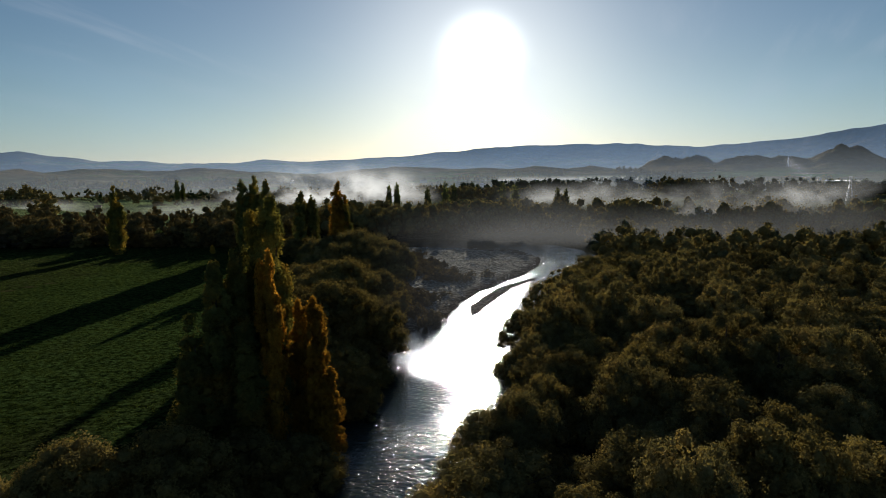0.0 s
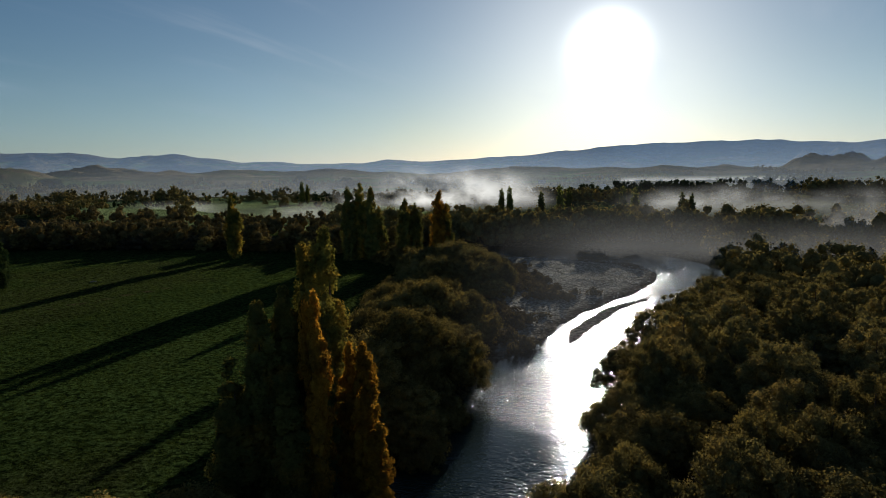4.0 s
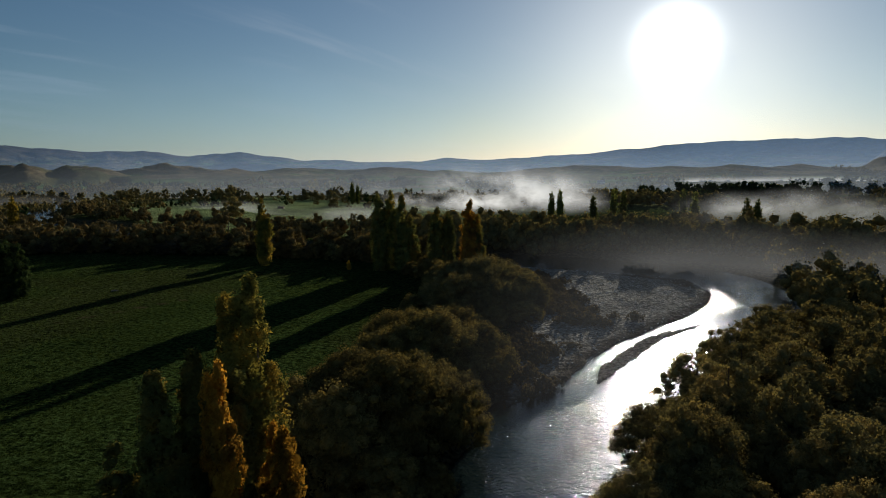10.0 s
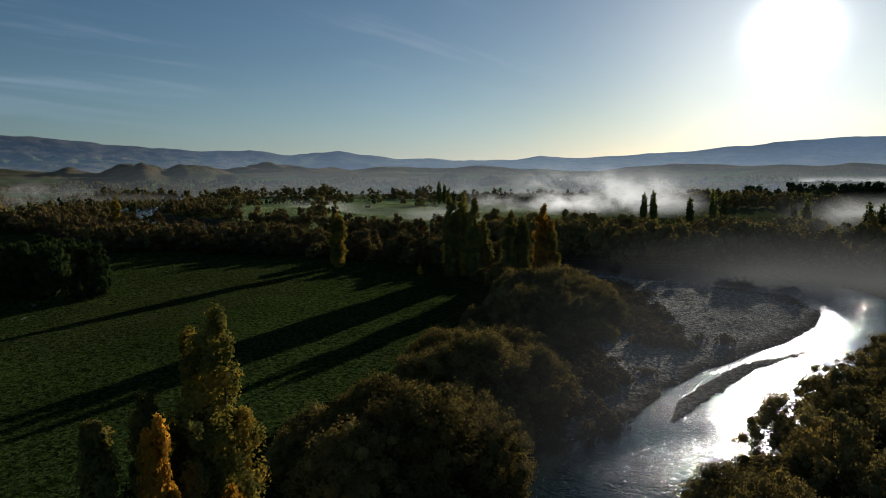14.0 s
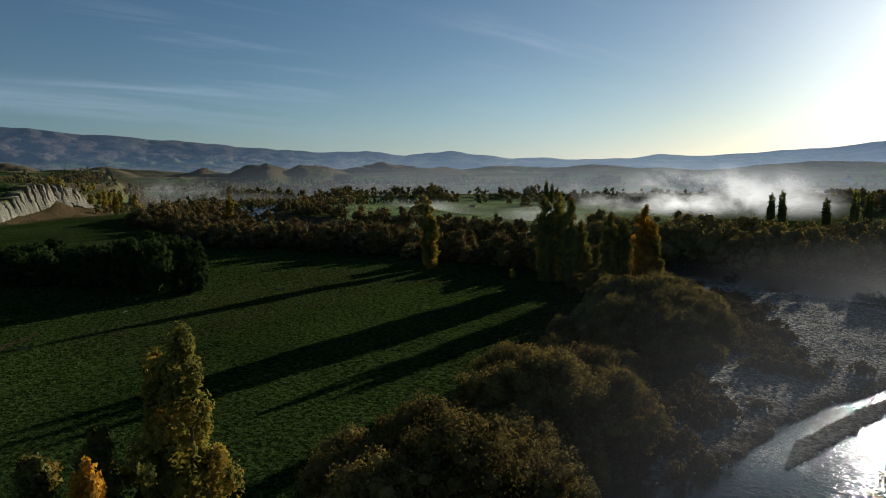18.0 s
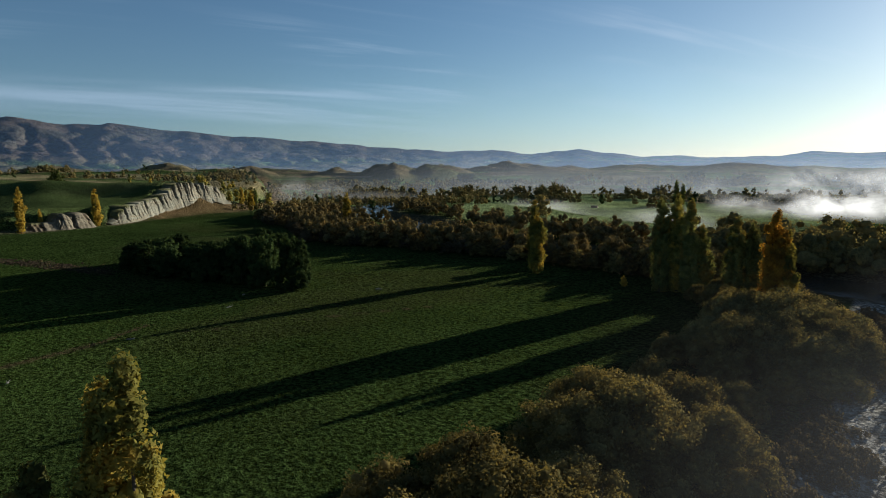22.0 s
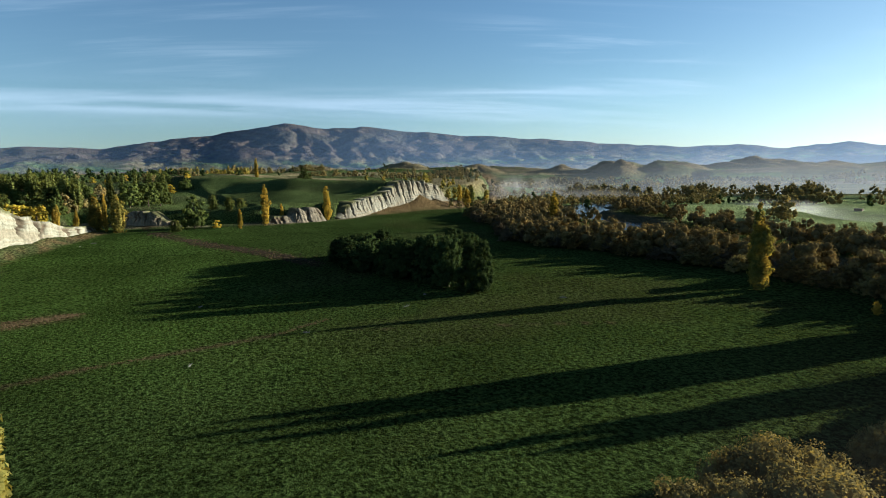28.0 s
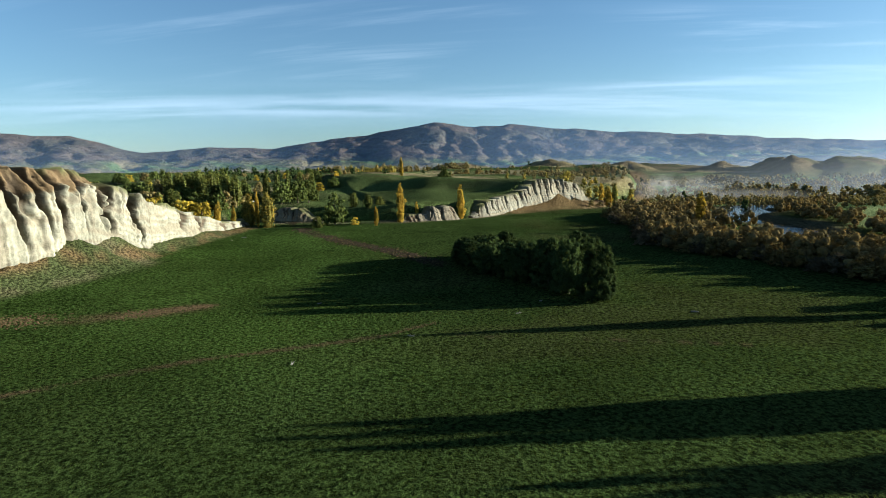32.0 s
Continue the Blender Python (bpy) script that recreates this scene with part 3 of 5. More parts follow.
    # weeds and turned earth: a line, its width, its colour
    for strip, wide, tint in ((((-480, 60), (-375, 80), (-324, 104), (-301, 119), (-252, 140)), 5.5, (0.033, 0.025, 0.015)),
                              (((-184, -12), (-186, 9), (-184, 24), (-188, 38), (-194, 52)), 6.0, (0.06, 0.046, 0.022)),
                              (((-112, 18), (-122, 36), (-135, 64), (-142, 88), (-148, 107), (-156, 118)), 1.6, (0.05, 0.036, 0.02)),
                              (((-148, 116), (-120, 190)), 0.7, (0.05, 0.036, 0.02)), (((-240, -26), (-258, -14), (-276, 0), (-329, 15), (-420, 40)), 4.5, (0.115, 0.078, 0.037))):
        ds, *_ = along(x, y, strip)
        c = put(c, tint, (1 - smooth(ds, wide * 0.3, wide * 1.5)) * smooth(lumps(x, y, 9, 4), -0.7, 0.2) * 0.9)
    wood = (1 - smooth(d, 6, 26)) * (r < 900) * (1 - inside(x, y, [(-60, 60), (-60, 260), (-400, 230), (-400, 60)]))
    c = put(c, (0.055, 0.05, 0.028), wood)
    c = put(c, (0.055, 0.05, 0.03), 1 - bank)
    c = put(c, (0.22, 0.205, 0.175), gravel * (0.8 + 0.2 * smooth(lumps(x, y, 6, 3), -0.3, 0.3)))
    c = put(c, (0.06, 0.052, 0.042), gravel * (1 - smooth(d, -1, 2.5)))
    c = put(c, (0.1, 0.094, 0.082), isle & (r < 300))
    return z, c


def water_level(x, y):
    r = np.hypot(x - HOME[0], y - HOME[1])
    return -2.1 + 5.6 * smooth(-x, 170, 480) * smooth(900 - r, -400, 200) + 0.019 * np.maximum(0, r - 800)


def ground_z(x, y):
    return float(land(np.array([x]), np.array([y]))[0][0])


# ---- ground, river ----
turns = np.radians(np.r_[np.arange(-122, 42, 0.33), np.arange(42, 238, 3.0)])
rings = np.r_[0.5, 8 * 1.0155 ** np.arange(0, 425)]
rings = np.r_[rings[rings < 1500], np.arange(1500, 4860, 30), 4880.0]
rr, aa = np.meshgrid(rings, turns, indexing="ij")
gx, gy = HOME[0] + rr * np.sin(aa), HOME[1] + rr * np.cos(aa)
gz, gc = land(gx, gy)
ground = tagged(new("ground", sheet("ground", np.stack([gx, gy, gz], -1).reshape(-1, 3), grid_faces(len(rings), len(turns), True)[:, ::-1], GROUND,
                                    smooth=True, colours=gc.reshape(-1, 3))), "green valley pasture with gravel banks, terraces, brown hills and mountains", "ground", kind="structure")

line = []
for a, b in zip(RIVER[:-1], RIVER[1:]):
    line += [np.array(a) * (1 - u) + np.array(b) * u for u in np.linspace(0, 1, 8, endpoint=False)]
line = np.array(line, float)
for _ in range(4):
    line[1:-1] = (line[:-2] + 2 * line[1:-1] + line[2:]) / 4
ahead = np.gradient(line[:, :2], axis=0)
ahead /= np.linalg.norm(ahead, axis=1, keepdims=True)
across = np.c_[-ahead[:, 1], ahead[:, 0]]
cols = np.linspace(-1, 1, 5)
spots = line[:, None, :2] + across[:, None] * (cols[:, None] * (line[:, None, 2:] / 2 + 5))
level = water_level(line[:, 0], line[:, 1])
river = np.concatenate([spots, np.repeat(level[:, None, None], 5, 1)], -1)
tagged(new("water", sheet("water", river.reshape(-1, 3), grid_faces(len(line), 5), WATER, smooth=True)),
       "rippled river water glittering in low sun between wooded banks", "river", kind="structure")


# ---- cliffs ----
def cliff(name, edge, first, last, label, deep, gap, lean, seed, crust, ragged, taper=12.0, stone=(0.2, 0.196, 0.146), worn=0.0, back=8.0, clefts=()):
    """A wall of pale siltstone: broad buttresses parted by dark gullies, rough in patches, crumbling at the brink."""
    ks = np.linspace(first, last, 200)
    pts = np.stack([np.interp(ks, range(len(edge)), [e[c] for e in edge]) for c in range(4)], 1)
    steps = np.r_[0, np.cumsum(np.hypot(*np.diff(pts[:, :2], axis=0).T))]
    s = np.arange(0, steps[-1], 0.45)
    x, y, foot, brink = (np.interp(s, steps, pts[:, k]) for k in range(4))
    for _ in range(40):
        x[1:-1], y[1:-1] = (x[:-2] + 2 * x[1:-1] + x[2:]) / 4, (y[:-2] + 2 * y[1:-1] + y[2:]) / 4
    dx, dy = np.gradient(x), np.gradient(y)
    length = np.hypot(dx, dy)
    ox, oy = dy / length, -dx / length
    if np.median(land(x + ox * 14, y + oy * 14)[0]) > np.median(land(x - ox * 14, y - oy * 14)[0]):
        ox, oy = -ox, -oy
    other, rng = Lumps(seed), np.random.default_rng(seed)
    h = np.linspace(0, 1, 44)[:, None]
    tall = np.clip((brink - foot) / 25, 0.1, 1)
    ends = smooth(np.minimum(s, s[-1] - s), 0, taper)
    rough = foot + (brink + ragged * tall * other(s, 0 * s, 6.0, 4) - foot) * (0.15 + 0.85 * ends) * (1 - worn * np.clip(0.5 + other(s, 0 * s + 3, 13.0, 3), 0, 1))
    base = foot - 7.0
    z = base[None] + h * (rough - base)[None]
    # gullies at uneven steps, each of its own depth and width, winding a little as they climb
    cut = np.zeros(z.shape)
    for step, narrow, share in ((gap, 1.0, (0.35, 0.8, 1.0)), (gap * 0.37, 0.7, (0.12, 0.2, 0.34))):
        spot = rng.uniform(0, step)
        while spot < s[-1]:
            dip, half = rng.choice(share), step * rng.uniform(0.09, 0.2) * narrow
            line = spot + step * 0.22 * other(h * 4 + spot, 0 * h, 1.0, 3)
            wide = half * (0.3 + 1.25 * h ** 1.8)
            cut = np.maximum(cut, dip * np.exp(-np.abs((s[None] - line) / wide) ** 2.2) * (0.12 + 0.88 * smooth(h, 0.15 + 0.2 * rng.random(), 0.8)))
            spot += step * rng.uniform(0.4, 1.6)
    for cx, cy, half in clefts:
        line = s[np.argmin(np.hypot(x - cx, y - cy))] + 2.2 * other(h * 3 + cx, 0 * h, 1.0, 3)
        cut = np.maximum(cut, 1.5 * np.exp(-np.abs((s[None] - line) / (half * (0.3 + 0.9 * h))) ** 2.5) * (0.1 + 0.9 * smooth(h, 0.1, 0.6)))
    bulge = other(s[None], h * 1.5, gap * 1.3, 3) * 0.34
    ribs = other(s[None], h * 1.2, 1.5, 3)
    grain = other(s[None] * 1.0, h * 18, 1.1, 3)
    beds = other(s[None] * 0.03, h * 30 + 0 * s[None], 1.3, 3)
    out = 2.5 + (1 - h) * lean * (brink - base)[None] + tall[None] * (deep * (bulge - cut) + 0.45 * ribs + 0.6 * beds) + 0.2 * grain * np.sqrt(tall)[None]
    soil = smooth(z + 2.0 * other(s[None], h, 8, 3) + 4.0 * cut, crust, crust + 1.5)
    out = out - soil * (1.2 + np.maximum(0, z - crust) * 0.75) + soil * 1.0 * other(s[None], h * 9, 3.5, 3)
    px, py = x[None] + ox[None] * out, y[None] + oy[None] * out
    px, py = np.r_[px, (x - ox * back)[None]], np.r_[py, (y - oy * back)[None]]
    z = np.r_[z, (np.minimum(brink, rough) + 0.1)[None]]
    hh = np.r_[h, h[-1:]]
    col = np.ones(z.shape + (3,)) * np.array(stone)

    def put(c, tint, m):
        return c * (1 - m[..., None]) + np.array(tint) * m[..., None]

    col = put(col, (0.13, 0.112, 0.076), 0.7 * smooth(other(s[None] * 0.04, hh * 30, 1.5, 3), 0.0, 0.5))
    col = put(col, (0.12, 0.105, 0.072), 0.7 * smooth(other(s[None], hh * 2.5, 3.0, 4), 0.25, 0.9))
    col = put(col, (0.1, 0.07, 0.037), np.r_[soil, np.ones((1, len(s)))])
    # gullies darkened in colour: brown stain, and the shade deep inside them
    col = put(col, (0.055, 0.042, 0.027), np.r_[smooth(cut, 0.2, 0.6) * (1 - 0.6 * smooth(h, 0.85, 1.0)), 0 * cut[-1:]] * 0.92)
    col = put(col, (0.06, 0.06, 0.026), np.r_[smooth(h, 0.86, 1.0) * smooth(other(s[None], h * 3, 6, 3), 0.0, 0.4), np.ones((1, len(s)))])
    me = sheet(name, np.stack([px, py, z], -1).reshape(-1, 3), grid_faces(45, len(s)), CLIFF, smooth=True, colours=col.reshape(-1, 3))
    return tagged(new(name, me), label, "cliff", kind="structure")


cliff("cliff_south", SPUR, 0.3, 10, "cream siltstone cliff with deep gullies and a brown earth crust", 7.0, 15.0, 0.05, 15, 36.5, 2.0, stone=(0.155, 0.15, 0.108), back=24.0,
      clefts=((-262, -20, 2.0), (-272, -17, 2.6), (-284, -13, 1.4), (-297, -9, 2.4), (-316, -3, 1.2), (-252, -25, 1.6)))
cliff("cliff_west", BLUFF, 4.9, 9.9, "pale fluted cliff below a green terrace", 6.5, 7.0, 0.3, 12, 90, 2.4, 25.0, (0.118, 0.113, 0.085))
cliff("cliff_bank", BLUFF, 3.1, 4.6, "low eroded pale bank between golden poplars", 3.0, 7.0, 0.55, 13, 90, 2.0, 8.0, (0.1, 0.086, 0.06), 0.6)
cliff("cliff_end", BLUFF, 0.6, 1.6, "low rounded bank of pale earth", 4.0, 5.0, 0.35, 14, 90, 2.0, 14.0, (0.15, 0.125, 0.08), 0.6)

# ---- trees ----


def poplar_crown(h, wide, lobes, each, leaf, mat, seed, stems=7, shape=FINE_BALL):
    """An upright plume: several steep stems side by side, each a column of upright leafy tufts with a blunt top."""
    rng = np.random.default_rng(seed)
    a = rng.uniform(0, 2 * np.pi) + np.arange(stems) * 2 * np.pi / max(1, stems - 1) + rng.normal(0, 0.25, stems)
    off = np.r_[0.0, rng.uniform(0.12, 0.25, stems - 1)] * wide
    tip = np.r_[h * 0.985, h * rng.uniform(0.6, 0.95, stems - 1)]

    def axis(pick, v):
        z = 0.04 * h + (tip[pick] - 0.04 * h) * v
        shift = off[pick] * (0.7 + 0.3 * np.sin(v * 2.6))
        return np.c_[np.cos(a[pick]) * shift, np.sin(a[pick]) * shift, z]

    def girth(v):
        return wide * 0.2 * np.minimum(1, 0.5 + 1.7 * v) * np.maximum(0.05, 1 - v ** 4.5) ** 0.6

    pick = np.r_[np.zeros(lobes // 5, int), rng.integers(0, stems, lobes - lobes // 5)]
    v = rng.uniform(0, 1, lobes) ** 0.85
    ang = rng.uniform(0, 2 * np.pi, lobes)
    rad = girth(v) * rng.uniform(0.45, 1.0, lobes)
    spots = axis(pick, v) + np.c_[np.cos(ang) * rad, np.sin(ang) * rad, rng.normal(0, 0.01 * h, lobes)]
    size = wide * rng.uniform(0.06, 0.115, lobes) * (1.15 - 0.45 * v)
    k = np.repeat(np.arange(lobes), each)
    d = rng.normal(size=(len(k), 3)) + 0.5 * np.c_[np.cos(ang), np.sin(ang), 0 * ang][k]
    d /= np.linalg.norm(d, axis=1, keepdims=True)
    places = spots[k] + d * size[k, None] * rng.uniform(0.7, 1.65, (len(k), 1)) * np.array((1, 1, 1.75))
    places[:, 2] = np.maximum(places[:, 2], 0.3)
    inner = np.tile(np.linspace(0.02, 0.93, 10), stems)
    which = np.repeat(np.arange(stems), 10)
    core = np.concatenate([spots, axis(which, inner)])
    radii = np.r_[size * 0.42, girth(inner) * 0.55]
    out = np.c_[np.cos(ang), np.sin(ang), 0.3 + 0 * ang][k] * 0.6 + d * 0.6
    return leaves("crown", places, leaf * rng.uniform(0.6, 1.3, len(k)), mat, rng, out, 0.75, cores=(core, radii, 1.7, shape), loose=0.6)


def round_crown(wide, h, lobes, each, leaf, mat, seed, low=0.25, shape=FINE_BALL, ragged=0.18):
    """A billowing crown: many leafy lobes of several sizes on an uneven dome, with dark gaps between them."""
    rng = np.random.default_rng(seed)
    other = Lumps(seed + 100)
    places, outs, mids, radii = [], [], [], []
    for k in range(lobes):
        a, c = rng.uniform(0, 2 * np.pi), rng.uniform(-0.15, 1.0)
        s = math.sqrt(max(0, 1 - c * c))
        bulge = 1 + ragged * float(other(np.array(a * 1.3), np.array(c * 2.0), 1.0, 2))
        m = rng.uniform(0.66, 0.92) * bulge
        centre = np.array((math.cos(a) * s * wide / 2 * m, math.sin(a) * s * wide / 2 * m, h * (low + (0.9 - low) * max(-0.3, c) * m)))
        size = wide * rng.uniform(0.05, 0.11)
        d = rng.normal(size=(each, 3))
        d[:, 2] += 0.4
        d[:, 0] += 0.4 * math.cos(a) * s
        d[:, 1] += 0.4 * math.sin(a) * s
        d /= np.linalg.norm(d, axis=1, keepdims=True)
        shell = size * rng.uniform(0.7, 1.25, (each, 1)) * np.array((1, 1, 0.9))
        places.append(centre + d * shell)
        outs.append(d + 0.35 * np.array((math.cos(a) * s, math.sin(a) * s, c)))
        mids.append(centre)
        radii.append(size * (0.6 if leaf < 0.5 else 0.75))
    for k in range(max(6, lobes // 8)):
        a, m = rng.uniform(0, 2 * np.pi), math.sqrt(rng.uniform(0, 1)) * 0.17
        mids.append(np.array((math.cos(a) * wide * m, math.sin(a) * wide * m, h * rng.uniform(low * 0.7, 0.52))))
        radii.append(wide * rng.uniform(0.1, 0.15))
    fill = lobes * each // 12
    d = rng.normal(size=(fill, 3))
    d /= np.linalg.norm(d, axis=1, keepdims=True)
    d[:, 2] = np.abs(d[:, 2])
    places.append(d * np.array((wide * 0.36, wide * 0.36, h * 0.55)) * rng.uniform(0.6, 1.0, (fill, 1)) + np.array((0, 0, h * low * 0.8)))
    outs.append(d)
    places, outs, mids = np.concatenate(places), np.concatenate(outs), np.array(mids)
    places[:, 2] = np.maximum(places[:, 2], 0.1 + rng.uniform(0, 0.9, len(places)))
    return leaves("crown", places, leaf * rng.uniform(0.55, 1.35, len(places)), mat, rng, outs * 0.7, 0.8, cores=(mids, np.array(radii), 0.9, shape))


def trunk_mesh(h, thick, limbs, reach, seed):
    """A leaning tapered stem, and its limbs as meshes of their own."""
    rng = np.random.default_rng(seed)
    lean = rng.normal(size=2) * 0.02 * h
    stem = tubes("trunk", [[(lean[0] * u, lean[1] * u, h * u - 0.6 * (u == 0), thick * (1 - 0.85 * u) * (1.35 if u == 0 else 1)) for u in np.linspace(0, 1, 8)]], BARK)
    arms = []
    for k in range(limbs):
        u, a = rng.uniform(0.15, 0.75), rng.uniform(0, 2 * np.pi)
        length = reach * rng.uniform(0.5, 1.0)
        start = np.array((lean[0] * u, lean[1] * u, h * u))
        rise = length * rng.uniform(0.4, 0.9)
        arms.append(tubes("limb", [[(*(start + np.array((math.cos(a) * length * v, math.sin(a) * length * v, rise * v ** 0.8))), thick * (1 - u) * 0.6 * (1 - 0.85 * v)) for v in np.linspace(0, 1, 5)]], BARK, 5))
    return stem, arms


def polar(az, d):
    return HOME[0] + d * math.sin(radians(az)), HOME[1] + d * math.cos(radians(az))


class Kind:
    """A sort of tree, built in a few shapes, to be planted again and again."""

    def __init__(self, name, label, category, group, shapes):
        self.name, self.label, self.category, self.group, self.shapes, self.first = name, label, category, group, shapes, {}

    def plant(self, x, y, size=1.0, shape=None, turn=None, z=None, wide=None, label=""):
        k = (len(self.first) + random.randrange(99)) % len(self.shapes) if shape is None else shape
        z = ground_z(x, y) if z is None else z
        turn = random.uniform(0, 360) if turn is None else turn
        m = pose(x, y, z - 0.1, 0, 0, turn) @ Matrix.Diagonal(((wide or size), (wide or size), size, 1))
        if k not in self.first:
            ob = tagged(new(self.name), self.label, self.category, self.group)
            (trunk, arms), crown = self.shapes[k]
            part("trunk", trunk, ob)
            for arm in arms:
                part("limb", arm, ob)
            part("crown", crown, ob)
            ob.matrix_basis = m
            self.first[k] = ob
        else:
            base = self.first[k]
            keep = base.matrix_basis.copy()
            base.matrix_basis = Matrix()
            ob = copy_thing(base, m)
            base.matrix_basis = keep
        if label:
            ob["label"] = label
        return ob


def poplar_shapes(h, wide, lobes, each, leaf, mat, seeds, shape=FINE_BALL):
    return [(trunk_mesh(h * 0.82, 0.38, 4 if leaf < 0.8 else 0, wide * 0.3, s), poplar_crown(h, wide, lobes, each, leaf, mat, s, shape=shape)) for s in seeds]


def round_shapes(wide, h, lobes, each, leaf, mat, seeds, low=0.25, thick=0.35, shape=FINE_BALL, ragged=0.18):
    return [(trunk_mesh(h * 0.75, thick, 4 if leaf < 0.53 and h > 4 else 0, wide * 0.42, s), round_crown(wide, h, lobes, each, leaf, mat, s, low, shape, ragged)) for s in seeds]


near_green = Kind("poplar", "tall columnar poplar with dark green leaves turning gold", "tree", "poplars on the near river bank",
                  poplar_shapes(28, 6.0, 220, 120, 0.29, POPLAR_GREEN, (1, 2)))
near_turn = Kind("poplar", "tall columnar poplar, yellow-gold on its sunny side", "tree", "poplars on the near river bank", poplar_shapes(28, 6.4, 280, 140, 0.26, POPLAR_TURN, (12,)))
near_gold = Kind("poplar", "slender poplar in orange-gold autumn leaf", "tree", "poplars on the near river bank", poplar_shapes(20, 4.2, 170, 120, 0.24, POPLAR_GOLD, (3, 4)))
mid_green = Kind("poplar", "columnar poplar with dull green leaves at the field edge", "tree", "poplars along the field", poplar_shapes(28, 7.6, 170, 84, 0.4, POPLAR_GREEN, (5, 6, 7)))
mid_turn = Kind("poplar", "columnar poplar with leaves turning gold at the field edge", "tree", "poplars along the field", poplar_shapes(28, 7.6, 170, 84, 0.4, POPLAR_TURN, (13, 14)))
mid_gold = Kind("poplar", "golden columnar poplar above the river bend", "tree", "poplars along the field", poplar_shapes(28, 7.6, 170, 84, 0.4, POPLAR_GOLD, (15,)))
far_gold = Kind("poplar", "golden columnar poplar below the pale cliffs", "tree", "golden poplars", poplar_shapes(25, 7.5, 110, 18, 0.7, POPLAR_YELLOW, (8, 9), ROUGH_BALL))
far_green = Kind("poplar", "distant grey-green poplar standing in mist", "tree", "poplars in the mist", poplar_shapes(25, 8.5, 100, 14, 0.75, POPLAR_DARK, (10, 11), ROUGH_BALL))
big_willow = Kind("willow", "broad willow with olive and yellowing leaves on the river bank", "tree", "willows on the field bank",
                  round_shapes(17, 12, 210, 170, 0.23, WILLOW, (21, 22, 23), 0.18, shape=ROUGH_BALL))
brown_willow = Kind("willow", "rounded willow with browning leaves at the water", "tree", "willows on the field bank",
                    round_shapes(13, 11, 150, 170, 0.19, WILLOW_BROWN, (24, 25), 0.18, shape=ROUGH_BALL))
bank_willow = Kind("willow", "dense olive willow of the riverside wood", "tree", "riverside wood", round_shapes(13, 11, 130, 150, 0.2, WILLOW, (26, 27), 0.2, shape=ROUGH_BALL)
                   + round_shapes(12, 10, 130, 150, 0.2, WILLOW_BROWN, (29,), 0.2, shape=ROUGH_BALL))
pale_willow = Kind("willow", "yellowing olive willow of the riverside wood", "tree", "riverside wood", round_shapes(13, 11, 130, 150, 0.2, WILLOW_PALE, (46, 47), 0.2, shape=ROUGH_BALL))
wood_willow = Kind("willow", "olive willow deeper in the riverside wood", "tree", "riverside wood", round_shapes(13, 11, 90, 60, 0.29, WILLOW, (36, 37, 38), 0.2, shape=ROUGH_BALL)
                   + round_shapes(13, 11, 90, 60, 0.29, WILLOW_BROWN, (39,), 0.2, shape=ROUGH_BALL))
hedge_bush = Kind("willow_bush", "brown half-bare willow bush along the river", "bush", "bushes along the river", round_shapes(10, 10, 64, 60, 0.27, THICKET, (31, 32), 0.15, 0.2, ROUGH_BALL)
                  + round_shapes(9, 9, 58, 60, 0.25, SCRUB_LEAF, (33, 34), 0.15, 0.2, ROUGH_BALL) + round_shapes(10, 9, 60, 60, 0.27, WILLOW, (35,), 0.15, 0.2, ROUGH_BALL))
grove_tree = Kind("cottonwood", "dark green leafy tree of the grove in the field", "tree", "grove in the field", round_shapes(14.5, 18.5, 190, 60, 0.34, DARK_LEAF, (41, 42, 43), 0.12, ragged=0.1))
far_round = Kind("tree", "distant dark green rounded tree", "tree", "trees on the terrace", round_shapes(12, 14, 90, 16, 0.62, GREEN_LEAF, (51, 52), 0.15, shape=ROUGH_BALL))
far_yellow = Kind("tree", "yellowing tree near the terrace foot", "tree", "trees on the terrace", round_shapes(9, 10, 40, 20, 0.6, YELLOW_LEAF, (53, 54), 0.12, shape=ROUGH_BALL))
far_turn = Kind("poplar", "broad poplar with dark leaves and a golden top", "tree", "trees on the terrace", poplar_shapes(25, 11, 150, 26, 0.6, POPLAR_TURN, (17, 18), ROUGH_BALL))
far_dull = Kind("tree", "distant rounded tree with dull brown-green leaves", "tree", "trees in the valley", round_shapes(13, 13, 50, 20, 0.7, WILLOW, (55, 56), 0.12, shape=ROUGH_BALL))

# the near group
for x, y, top, gold, wide in ((-21.3, 77.2, 29.2, 0, 1.0), (-23.6, 76.6, 27.4, 0, 0.85), (-25.8, 69.6, 22.6, 0, 0.95), (-24.6, 73.0, 23.6, 0, 0.9), (-20.8, 73.8, 22.0, 0, 0.85),
                              (-15.3, 72.2, 21.2, 1, 1.0), (-19.8, 70.0, 24.6, 1, 0.85), (-17.6, 74.4, 19.0, 1, 0.9), (-13.4, 70.6, 13.5, 1, 0.9), (-27.6, 66.8, 17.0, 0, 0.9), (-22.0, 67.5, 17.0, 0, 0.9)):
    kind = near_gold if gold else near_turn if top > 27 else near_green
    kind.plant(x, y, top / (20 if gold else 28), wide=wide * (1.2 if top > 27 else 1.1))
